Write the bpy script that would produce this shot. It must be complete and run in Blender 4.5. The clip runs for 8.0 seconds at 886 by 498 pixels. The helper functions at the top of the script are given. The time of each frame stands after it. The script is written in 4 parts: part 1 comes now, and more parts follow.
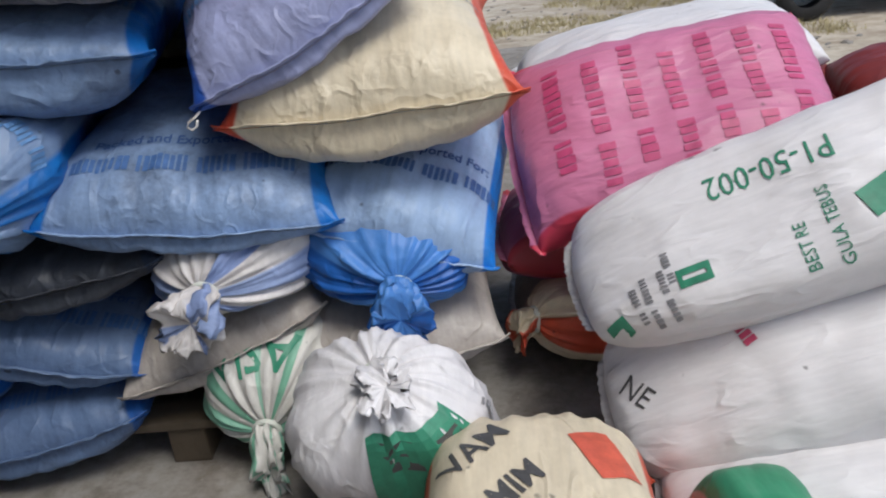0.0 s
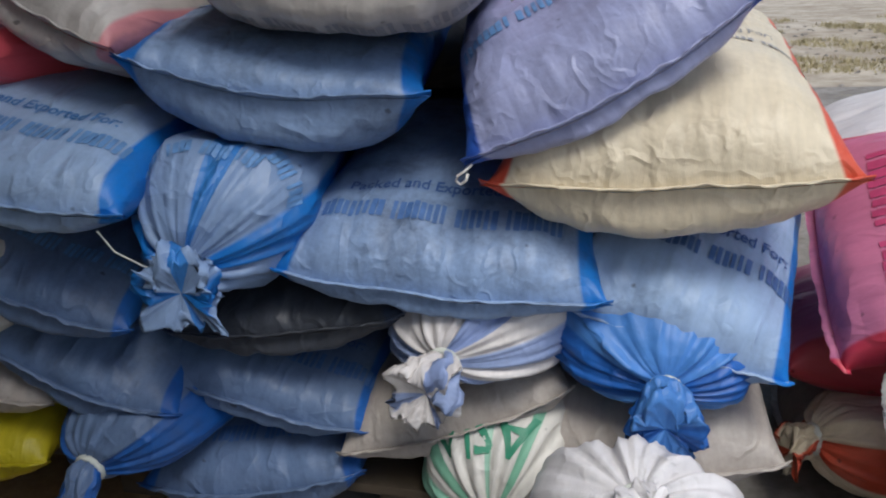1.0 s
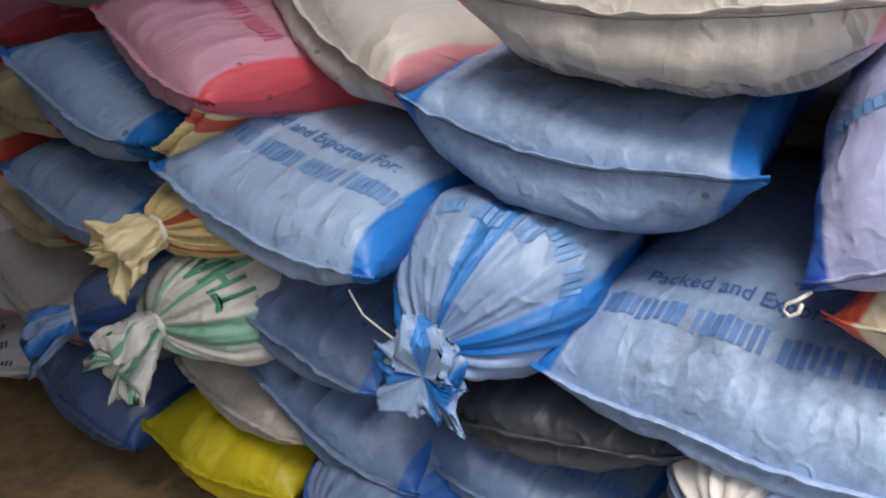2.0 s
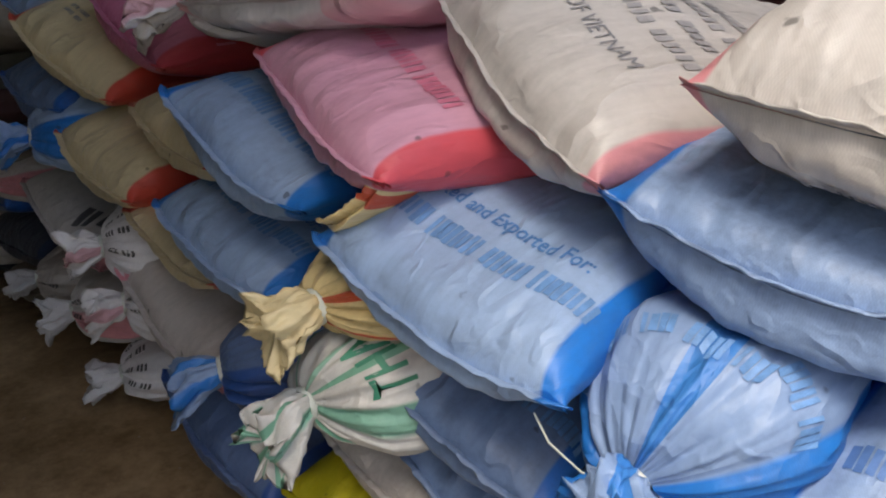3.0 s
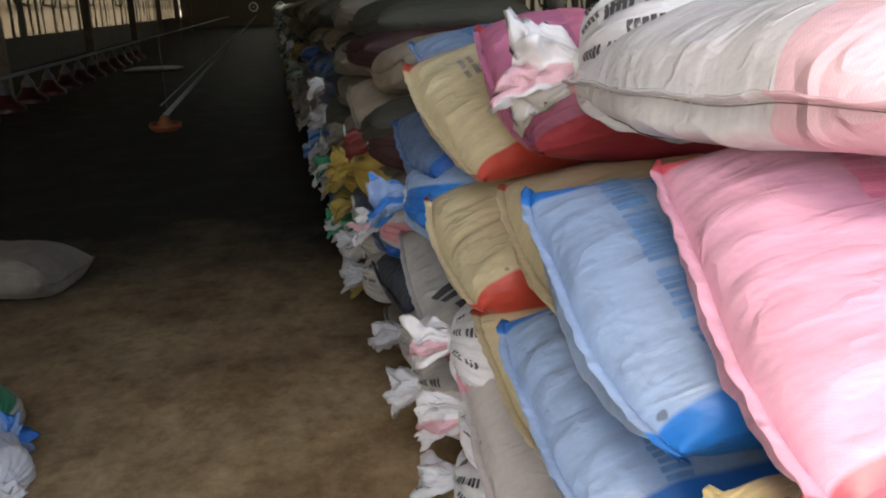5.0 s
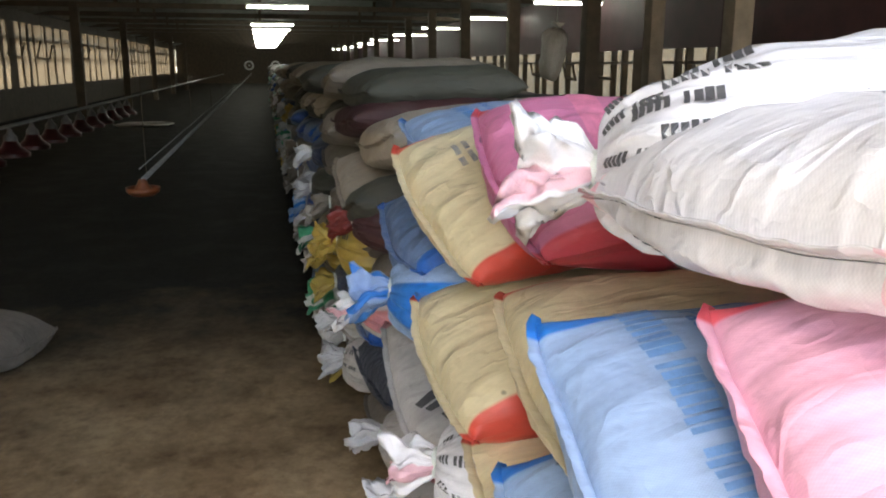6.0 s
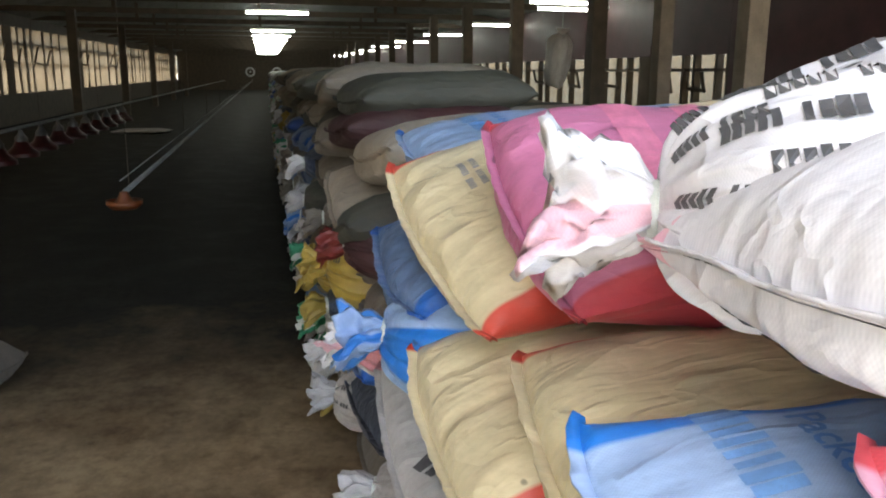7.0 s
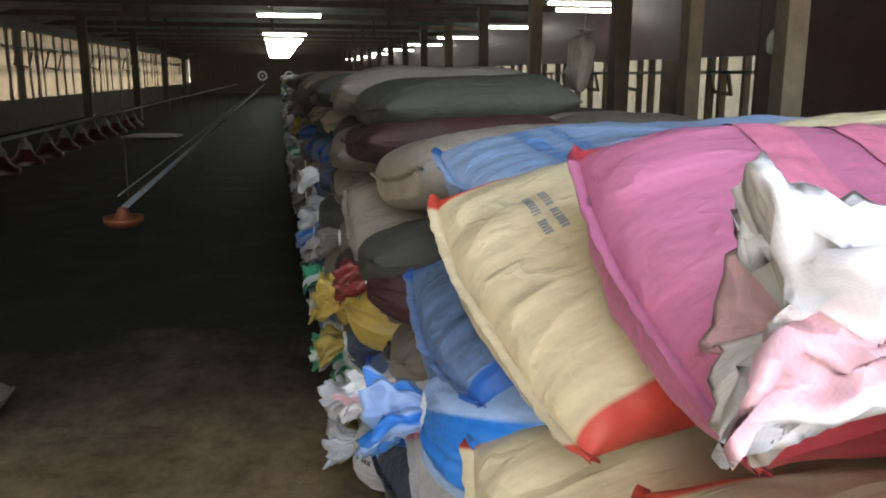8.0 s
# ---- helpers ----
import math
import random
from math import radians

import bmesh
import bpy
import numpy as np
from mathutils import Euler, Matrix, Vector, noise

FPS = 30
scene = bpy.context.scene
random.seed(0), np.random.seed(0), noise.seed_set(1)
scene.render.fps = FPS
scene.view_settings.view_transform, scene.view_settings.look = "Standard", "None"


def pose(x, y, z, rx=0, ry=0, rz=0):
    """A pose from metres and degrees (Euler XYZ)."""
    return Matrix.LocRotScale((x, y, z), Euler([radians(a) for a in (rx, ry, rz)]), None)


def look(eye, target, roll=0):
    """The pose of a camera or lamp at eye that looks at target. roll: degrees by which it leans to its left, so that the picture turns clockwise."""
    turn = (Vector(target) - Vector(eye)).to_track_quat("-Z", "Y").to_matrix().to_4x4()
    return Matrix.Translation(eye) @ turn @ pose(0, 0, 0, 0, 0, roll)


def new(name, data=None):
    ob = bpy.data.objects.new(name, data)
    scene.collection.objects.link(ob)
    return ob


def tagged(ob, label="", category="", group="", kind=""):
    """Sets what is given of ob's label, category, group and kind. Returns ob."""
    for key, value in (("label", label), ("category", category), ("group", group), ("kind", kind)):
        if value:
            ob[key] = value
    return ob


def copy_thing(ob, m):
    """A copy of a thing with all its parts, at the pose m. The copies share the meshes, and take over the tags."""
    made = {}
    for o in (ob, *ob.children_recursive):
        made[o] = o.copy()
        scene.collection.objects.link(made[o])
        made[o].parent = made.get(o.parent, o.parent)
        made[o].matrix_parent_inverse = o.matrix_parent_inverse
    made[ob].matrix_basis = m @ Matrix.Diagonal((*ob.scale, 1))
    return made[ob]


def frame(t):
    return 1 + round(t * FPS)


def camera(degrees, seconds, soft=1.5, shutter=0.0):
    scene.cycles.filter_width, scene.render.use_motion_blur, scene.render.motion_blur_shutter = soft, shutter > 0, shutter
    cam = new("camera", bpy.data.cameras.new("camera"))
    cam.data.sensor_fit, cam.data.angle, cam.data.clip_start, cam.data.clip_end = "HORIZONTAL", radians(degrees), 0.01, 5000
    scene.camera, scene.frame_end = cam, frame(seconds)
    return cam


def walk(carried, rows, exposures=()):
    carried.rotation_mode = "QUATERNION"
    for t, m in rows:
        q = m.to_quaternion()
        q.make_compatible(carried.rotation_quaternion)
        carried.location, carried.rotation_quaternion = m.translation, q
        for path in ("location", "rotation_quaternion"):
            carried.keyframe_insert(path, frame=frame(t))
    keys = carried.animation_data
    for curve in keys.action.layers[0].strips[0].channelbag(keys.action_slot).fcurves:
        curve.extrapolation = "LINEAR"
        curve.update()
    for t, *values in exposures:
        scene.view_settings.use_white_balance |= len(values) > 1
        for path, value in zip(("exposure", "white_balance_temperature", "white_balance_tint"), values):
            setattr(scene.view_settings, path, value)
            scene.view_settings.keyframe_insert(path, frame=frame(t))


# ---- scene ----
cam = camera(57.0, 8.0, soft=2.0, shutter=0.08)
PATH = [
    (0, (0.18, 0.084, 1.005), (0.101, 1.939, 0.26), -5.9),
    (0.2, (0.173, 0.129, 1.014), (-0.066, 1.972, 0.275), -6.1),
    (0.5, (0.129, 0.192, 1.012), (-0.186, 2.039, 0.31), -5.2),
    (0.7, (0.08, 0.246, 1.024), (-0.299, 2.086, 0.338), -4.3),
    (1, (0.027, 0.286, 1.039), (-0.506, 2.093, 0.369), -3.4),
    (1.2, (-0.012, 0.331, 1.035), (-0.703, 2.09, 0.382), -3.2),
    (1.5, (-0.009, 0.436, 1.05), (-0.975, 2.057, 0.387), -4.1),
    (1.7, (-0.013, 0.5, 1.05), (-1.108, 2.049, 0.414), -3.6),
    (2, (-0.014, 0.596, 1.071), (-1.288, 2.008, 0.453), -2.6),
    (2.2, (-0.029, 0.638, 1.075), (-1.422, 1.942, 0.475), -1.9),
    (3.3, (-0.293, 0.666, 1.211), (-1.779, 1.82, 0.532), -2.0),
    (3.5, (-0.324, 0.71, 1.207), (-1.896, 1.75, 0.538), -2.5),
    (4, (-0.398, 0.834, 1.215), (-2.158, 1.546, 0.584), -1.7),
    (4.3, (-0.458, 0.891, 1.215), (-2.27, 1.462, 0.591), -1.9),
    (4.5, (-0.518, 0.912, 1.214), (-2.359, 1.391, 0.595), -1.7),
    (4.7, (-0.589, 0.921, 1.21), (-2.449, 1.345, 0.608), -1.4),
    (5, (-0.688, 0.929, 1.255), (-2.564, 1.306, 0.675), -1.6),
    (5.2, (-0.726, 0.913, 1.269), (-2.616, 1.293, 0.735), -1.1),
    (6.5, (-1.047, 1.018, 1.29), (-2.955, 1.438, 0.861), 0.3),
    (7, (-1.19, 1.029, 1.28), (-3.1, 1.444, 0.858), 0.4),
    (7.5, (-1.355, 1.017, 1.295), (-3.268, 1.419, 0.875), -0.0),
    (8, (-1.553, 1.037, 1.285), (-3.47, 1.424, 0.87), 0.2),
]
walk(cam, [(t, look(eye, target, roll)) for t, eye, target, roll in PATH], [(0.0, 0.18, 6150, 7), (1.0, 0.15, 6150, 7), (1.5, 0.65, 6500, 6), (2.0, 0.95, 6800, 8), (3.5, 1.42, 7000, 9), (4.0, 2.2, 7400, 8), (4.5, 2.55, 7400, 7), (5.0, 2.82, 7400, 8), (6.5, 3.68, 7100, 6), (8.0, 3.72, 7000, 6)])

# ---------------------------------------------------------------- light
world = bpy.data.worlds.new("sky")
scene.world = world
world.use_nodes = True
wn, wl = world.node_tree.nodes, world.node_tree.links
sky = wn.new("ShaderNodeTexSky")
sky.sky_type = "NISHITA"
sky.sun_disc = False
sky.sun_elevation, sky.sun_rotation = radians(60), radians(145)
sky.air_density, sky.dust_density, sky.ozone_density = 1.0, 3.0, 1.0
bg = wn["Background"]
bg.inputs["Strength"].default_value = 0.13
wl.new(sky.outputs["Color"], bg.inputs["Color"])

sun_data = bpy.data.lights.new("sun", "SUN")
sun_data.energy, sun_data.angle, sun_data.color = 1.8, radians(25), (1.0, 0.95, 0.88)
sun = new("sun", sun_data)
sun.matrix_world = look((0, 0, 0), (-0.28, 0.40, -0.87))


# ---------------------------------------------------------------- materials
def nodes_of(name):
    m = bpy.data.materials.new(name)
    m.use_nodes = True
    return m, m.node_tree.nodes, m.node_tree.links, m.node_tree.nodes["Principled BSDF"]


def mixer(n, l, kind, fac, a, b):
    x = n.new("ShaderNodeMix")
    x.data_type, x.blend_type = "RGBA", kind
    for sock, v in ((x.inputs[0], fac), (x.inputs[6], a), (x.inputs[7], b)):
        if isinstance(v, bpy.types.NodeSocket):
            l.new(v, sock)
        else:
            sock.default_value = v if isinstance(v, float) else (*v, 1)
    return x.outputs[2]


def math_node(n, l, op, a, b=0.0):
    x = n.new("ShaderNodeMath")
    x.operation = op
    for sock, v in ((x.inputs[0], a), (x.inputs[1], b)):
        if isinstance(v, bpy.types.NodeSocket):
            l.new(v, sock)
        else:
            sock.default_value = v
    return x.outputs[0]


def ramp(n, l, fac, lo, hi):
    x = n.new("ShaderNodeMapRange")
    l.new(fac, x.inputs[0])
    x.inputs[1].default_value, x.inputs[2].default_value = lo, hi
    return x.outputs[0]


def noise_tex(n, l, scale, detail=4.0, vec=None, rough=0.55):
    x = n.new("ShaderNodeTexNoise")
    x.inputs["Scale"].default_value, x.inputs["Detail"].default_value, x.inputs["Roughness"].default_value = scale, detail, rough
    if vec is None:
        tc = n.new("ShaderNodeTexCoord")
        vec = tc.outputs["Object"]
    l.new(vec, x.inputs["Vector"])
    return x.outputs["Fac"]


def fabric(name, base, stripe, width, dirt=0.35, dirt_colour=(0.10, 0.085, 0.07), bands=(), rough=0.42):
    """Woven plastic sacking: base colour, coloured strips along both side edges, printed bands across, dirt and weave."""
    m, n, l, p = nodes_of(name)
    uv = n.new("ShaderNodeUVMap")
    sep = n.new("ShaderNodeSeparateXYZ")
    l.new(uv.outputs[0], sep.inputs[0])
    edge = math_node(n, l, "ABSOLUTE", sep.outputs[0])
    fac = ramp(n, l, edge, 1 - width - 0.012, 1 - width + 0.012)
    col = mixer(n, l, "MIX", fac, base, stripe)
    for lo, hi, c in bands:
        inside = math_node(n, l, "MULTIPLY", math_node(n, l, "GREATER_THAN", sep.outputs[0], lo), math_node(n, l, "LESS_THAN", sep.outputs[0], hi))
        col = mixer(n, l, "MIX", inside, col, c)
    info = n.new("ShaderNodeObjectInfo")
    tc = n.new("ShaderNodeTexCoord")
    off = n.new("ShaderNodeVectorMath")
    off.operation = "ADD"
    l.new(tc.outputs["Object"], off.inputs[0])
    jump = math_node(n, l, "MULTIPLY", info.outputs["Random"], 40.0)
    l.new(jump, off.inputs[1])
    v = off.outputs[0]
    hsv = n.new("ShaderNodeHueSaturation")
    l.new(col, hsv.inputs["Color"])
    l.new(math_node(n, l, "ADD", math_node(n, l, "MULTIPLY", info.outputs["Random"], 0.16), 0.92), hsv.inputs["Value"])
    fade = noise_tex(n, l, 5.0, 5.0, v)
    col = mixer(n, l, "MULTIPLY", 0.5, hsv.outputs[0], (0.8, 0.8, 0.8))
    lighter = mixer(n, l, "MIX", ramp(n, l, fade, 0.35, 0.75), col, hsv.outputs[0])
    stain = ramp(n, l, noise_tex(n, l, 6.0, 9.0, v, 0.72), 0.48, 0.76)
    grime = ramp(n, l, noise_tex(n, l, 55.0, 6.0, v, 0.65), 0.45, 0.85)
    both = math_node(n, l, "ADD", math_node(n, l, "MULTIPLY", stain, dirt), math_node(n, l, "MULTIPLY", grime, dirt * 0.45))
    col = mixer(n, l, "MIX", both, lighter, dirt_colour)
    speck = math_node(n, l, "MULTIPLY", ramp(n, l, noise_tex(n, l, 26.0, 2.0, v, 0.4), 0.745, 0.78), 0.6)
    col = mixer(n, l, "MIX", speck, col, (0.03, 0.028, 0.03))
    # warp and weft tapes
    weave = []
    for axis, k in ((0, 460.0), (1, 1700.0)):
        weave.append(math_node(n, l, "SINE", math_node(n, l, "MULTIPLY", sep.outputs[axis], k)))
    tape = math_node(n, l, "MULTIPLY", weave[0], weave[1])
    streak = n.new("ShaderNodeMapping")
    streak.inputs["Scale"].default_value = (90.0, 7.0, 20.0)
    l.new(v, streak.inputs["Vector"])
    worn = ramp(n, l, noise_tex(n, l, 1.0, 3.0, streak.outputs[0], 0.6), 0.35, 0.7)
    thread = math_node(n, l, "ADD", math_node(n, l, "MULTIPLY", ramp(n, l, tape, -1.0, 1.0), 0.24), math_node(n, l, "MULTIPLY", worn, 0.22))
    col = mixer(n, l, "MULTIPLY", thread, col, (0.55, 0.56, 0.58))
    l.new(col, p.inputs["Base Color"])
    b1 = n.new("ShaderNodeBump")
    b1.inputs["Strength"].default_value, b1.inputs["Distance"].default_value = 0.05, 0.0005
    l.new(tape, b1.inputs["Height"])
    stretch = n.new("ShaderNodeMapping")
    stretch.inputs["Scale"].default_value = (1.0, 0.35, 1.0)
    l.new(v, stretch.inputs["Vector"])
    b2 = n.new("ShaderNodeBump")
    b2.inputs["Strength"].default_value, b2.inputs["Distance"].default_value = 0.32, 0.010
    l.new(noise_tex(n, l, 24.0, 3.0, stretch.outputs[0]), b2.inputs["Height"])
    l.new(b1.outputs[0], b2.inputs["Normal"])
    last = b2.outputs[0]
    for turn, scale, depth in ((25, 4.5, 0.008), (-50, 6.5, 0.006), (70, 11.0, 0.004), (-20, 17.0, 0.003)):
        mp = n.new("ShaderNodeMapping")
        mp.inputs["Rotation"].default_value = (0, 0, radians(turn))
        mp.inputs["Scale"].default_value = (1.0, 0.3, 1.0)
        l.new(v, mp.inputs["Vector"])
        line = math_node(n, l, "ABSOLUTE", math_node(n, l, "SUBTRACT", noise_tex(n, l, scale, 2.5, mp.outputs[0], 0.45), 0.5))
        sharp = math_node(n, l, "SUBTRACT", 1.0, ramp(n, l, line, 0.0, 0.055))
        where = ramp(n, l, noise_tex(n, l, scale * 0.8, 1.0, v), 0.45, 0.62)
        bp = n.new("ShaderNodeBump")
        bp.inputs["Strength"].default_value, bp.inputs["Distance"].default_value = 0.55, depth
        l.new(math_node(n, l, "MULTIPLY", sharp, where), bp.inputs["Height"])
        l.new(last, bp.inputs["Normal"])
        last = bp.outputs[0]
    along = n.new("ShaderNodeMapping")
    along.inputs["Scale"].default_value = (9.0, 9.0, 1.0)
    shifted = n.new("ShaderNodeVectorMath")
    shifted.operation = "ADD"
    l.new(uv.outputs[0], shifted.inputs[0])
    l.new(jump, shifted.inputs[1])
    l.new(shifted.outputs[0], along.inputs["Vector"])
    close = math_node(n, l, "SUBTRACT", 1.0, ramp(n, l, math_node(n, l, "ABSOLUTE", sep.outputs[1]), 0.01, 0.11))
    gather = n.new("ShaderNodeBump")
    gather.inputs["Strength"].default_value, gather.inputs["Distance"].default_value = 0.5, 0.009
    l.new(math_node(n, l, "MULTIPLY", noise_tex(n, l, 1.0, 1.5, along.outputs[0]), close), gather.inputs["Height"])
    l.new(last, gather.inputs["Normal"])
    l.new(gather.outputs[0], p.inputs["Normal"])
    l.new(math_node(n, l, "ADD", math_node(n, l, "MULTIPLY", both, 0.3), rough), p.inputs["Roughness"])
    p.inputs["Specular IOR Level"].default_value = 0.4
    return m


def plain(name, colour, rough=0.6, metal=0.0, scale=12.0, vary=0.25, bump=0.15, emit=None, power=0.0):
    m, n, l, p = nodes_of(name)
    f = noise_tex(n, l, scale, 6.0)
    g = noise_tex(n, l, scale * 9, 4.0)
    dark = tuple(c * (1 - vary) for c in colour)
    col = mixer(n, l, "MIX", ramp(n, l, f, 0.3, 0.7), dark, colour)
    col = mixer(n, l, "MULTIPLY", ramp(n, l, g, 0.5, 0.9), col, (0.75, 0.72, 0.7))
    l.new(col, p.inputs["Base Color"])
    p.inputs["Roughness"].default_value, p.inputs["Metallic"].default_value = rough, metal
    b = n.new("ShaderNodeBump")
    b.inputs["Strength"].default_value, b.inputs["Distance"].default_value = bump, 0.01
    l.new(f, b.inputs["Height"])
    l.new(b.outputs[0], p.inputs["Normal"])
    if emit:
        p.inputs["Emission Color"].default_value, p.inputs["Emission Strength"].default_value = (*emit, 1), power
    return m


RED, BLUE = (0.62, 0.07, 0.045), (0.015, 0.19, 0.62)
FAB = {
    "blue": fabric("blue_sacking", (0.33, 0.455, 0.675), BLUE, 0.15, 0.36, (0.085, 0.10, 0.14)),
    "violet": fabric("violet_blue_sacking", (0.37, 0.40, 0.64), (0.03, 0.10, 0.45), 0.13, 0.45, (0.13, 0.13, 0.19)),
    "cream": fabric("cream_sacking", (0.76, 0.66, 0.49), (0.70, 0.10, 0.05), 0.13, 0.3, (0.25, 0.19, 0.11)),
    "tan": fabric("tan_sacking", (0.66, 0.55, 0.34), RED, 0.11, 0.22, (0.16, 0.13, 0.09)),
    "grey": fabric("grey_white_sacking", (0.60, 0.56, 0.53), (0.72, 0.30, 0.33), 0.09, 0.3),
    "greyplain": fabric("plain_grey_sacking", (0.50, 0.45, 0.41), (0.46, 0.42, 0.38), 0.05, 0.45),
    "pink": fabric("pink_sacking", (0.71, 0.37, 0.49), (0.74, 0.10, 0.13), 0.10, 0.2, (0.3, 0.08, 0.1)),
    "pinkband": fabric("pink_banded_sacking", (0.52, 0.165, 0.28), (0.52, 0.06, 0.08), 0.10, 0.2, (0.3, 0.08, 0.1)),
    "white": fabric("white_sacking", (0.83, 0.805, 0.82), (0.81, 0.785, 0.80), 0.03, 0.16, (0.35, 0.3, 0.26)),
    "greypink": fabric("grey_white_sacking_pink_ends", (0.74, 0.71, 0.715), (0.80, 0.46, 0.50), 0.07, 0.15, (0.3, 0.27, 0.26), bands=((0.56, 1.1, (0.80, 0.52, 0.57)), (-1.1, -0.86, (0.80, 0.44, 0.50)))),
    "pinkleft": fabric("grey_sacking_pink_patch", (0.56, 0.51, 0.48), (0.74, 0.32, 0.38), 0.05, 0.3, bands=((-1.1, -0.52, (0.78, 0.34, 0.40)),)),
    "rose": fabric("rose_pink_sacking", (0.66, 0.22, 0.38), (0.62, 0.05, 0.10), 0.12, 0.2, (0.3, 0.08, 0.1)),
    "palegrey": fabric("pale_grey_sacking", (0.52, 0.50, 0.50), (0.50, 0.485, 0.485), 0.03, 0.3),
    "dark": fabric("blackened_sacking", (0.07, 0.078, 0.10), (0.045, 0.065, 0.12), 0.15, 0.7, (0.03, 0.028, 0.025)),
    "yellow": fabric("yellow_sacking", (0.62, 0.52, 0.02), (0.62, 0.52, 0.02), 0.05, 0.2),
    "gold": fabric("pale_yellow_sacking", (0.78, 0.62, 0.32), (0.76, 0.6, 0.3), 0.03, 0.15, (0.35, 0.22, 0.1), bands=((0.55, 0.82, (0.60, 0.10, 0.05)),)),
    "ochre": fabric("ochre_yellow_sacking", (0.46, 0.32, 0.07), (0.42, 0.28, 0.06), 0.03, 0.3, (0.12, 0.09, 0.05)),
    "straw": fabric("straw_yellow_sacking", (0.80, 0.66, 0.38), (0.78, 0.63, 0.36), 0.03, 0.12, (0.4, 0.28, 0.12)),
    "navy": fabric("dark_blue_sacking", (0.11, 0.17, 0.33), (0.03, 0.09, 0.32), 0.15, 0.45, (0.04, 0.04, 0.06)),
    "whiteblue": fabric("white_blue_striped_sacking", (0.70, 0.66, 0.65), (0.30, 0.38, 0.62), 0.06, 0.25, bands=((0.15, 0.62, (0.28, 0.36, 0.62)),)),
    "bluestripe": fabric("blue_striped_sacking", (0.27, 0.39, 0.63), BLUE, 0.05, 0.3, (0.1, 0.12, 0.18), bands=((-0.02, 0.3, (0.05, 0.24, 0.66)),)),
    "deepblue": fabric("bright_blue_sacking", (0.08, 0.24, 0.62), (0.02, 0.12, 0.45), 0.15, 0.3, (0.03, 0.06, 0.14)),
    "whitegreen": fabric("white_green_striped_sacking", (0.70, 0.68, 0.64), (0.24, 0.48, 0.36), 0.05, 0.25, bands=((-0.8, -0.62, (0.2, 0.45, 0.32)), (0.02, 0.1, (0.3, 0.52, 0.4)), (0.45, 0.55, (0.2, 0.45, 0.32)))),
    "greencap": fabric("white_and_green_sacking", (0.78, 0.76, 0.77), (0.76, 0.74, 0.75), 0.03, 0.15, (0.3, 0.27, 0.24), bands=((0.72, 0.92, (0.03, 0.33, 0.12)),)),
    "pinkwhite": fabric("white_pink_sacking", (0.80, 0.77, 0.77), (0.72, 0.42, 0.46), 0.05, 0.12, (0.4, 0.34, 0.32), bands=((-1.1, -0.80, (0.82, 0.52, 0.56)),)),
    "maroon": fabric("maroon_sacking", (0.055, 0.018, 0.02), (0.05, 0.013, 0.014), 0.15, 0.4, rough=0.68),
    "red": fabric("red_sacking", (0.19, 0.022, 0.018), (0.16, 0.02, 0.018), 0.1, 0.3, (0.1, 0.03, 0.03)),
    "green": fabric("green_sacking", (0.05, 0.30, 0.16), (0.6, 0.6, 0.55), 0.12, 0.25),
    # Dirty blue, darkened further for sacks in dimmer parts of the stack.
    "dingyshadeblue": fabric("dingy_shaded_blue_sacking", (0.15, 0.225, 0.39), (0.02, 0.13, 0.48), 0.15, 0.6, (0.05, 0.055, 0.07)),
    "beige": fabric("grey_beige_sacking", (0.35, 0.29, 0.225), (0.3, 0.25, 0.19), 0.06, 0.35, rough=0.65),
    "sootyblue": fabric("soot_stained_blue_sacking", (0.265, 0.38, 0.61), BLUE, 0.15, 0.75, (0.04, 0.045, 0.06)),
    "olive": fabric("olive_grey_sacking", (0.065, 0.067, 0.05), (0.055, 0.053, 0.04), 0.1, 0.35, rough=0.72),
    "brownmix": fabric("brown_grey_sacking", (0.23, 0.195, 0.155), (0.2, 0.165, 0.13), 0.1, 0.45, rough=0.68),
}
THREAD = plain("sewing_thread", (0.72, 0.70, 0.68), 0.7, 0, 60, 0.2)
STRING = plain("plastic_string", (0.65, 0.68, 0.62), 0.4, 0, 60, 0.2)
INK = {
    "blue": plain("blue_ink", (0.09, 0.25, 0.58), 0.5, 0, 40, 0.35, 0.05),
    "black": plain("black_ink", (0.09, 0.088, 0.09), 0.5, 0, 40, 0.3, 0.05),
    "grey": plain("grey_ink", (0.27, 0.265, 0.28), 0.5, 0, 40, 0.3, 0.05),
    "red": plain("red_ink", (0.62, 0.03, 0.07), 0.5, 0, 40, 0.3, 0.05),
    "green": plain("green_ink", (0.05, 0.28, 0.17), 0.5, 0, 40, 0.3, 0.05),
    "vermilion": plain("vermilion_ink", (0.66, 0.12, 0.07), 0.5, 0, 40, 0.3, 0.05),
    "navy": plain("navy_ink", (0.055, 0.13, 0.36), 0.5, 0, 40, 0.35, 0.05),
    "faintnavy": plain("faint_navy_ink", (0.075, 0.17, 0.42), 0.5, 0, 40, 0.35, 0.05),
    "faintblue": plain("faint_blue_ink", (0.15, 0.32, 0.63), 0.5, 0, 40, 0.35, 0.05),
    "faintred": plain("faint_red_ink", (0.68, 0.20, 0.31), 0.5, 0, 40, 0.3, 0.05),
    "rosered": plain("rose_red_ink", (0.56, 0.07, 0.20), 0.5, 0, 40, 0.3, 0.05),
    "faintgrey": plain("faint_grey_ink", (0.36, 0.345, 0.35), 0.5, 0, 40, 0.3, 0.05),
    "rose": plain("rose_ink", (0.80, 0.42, 0.47), 0.5, 0, 20, 0.15, 0.05),
    "deepred": plain("deep_pink_ink", (0.52, 0.06, 0.14), 0.5, 0, 40, 0.3, 0.05),
}


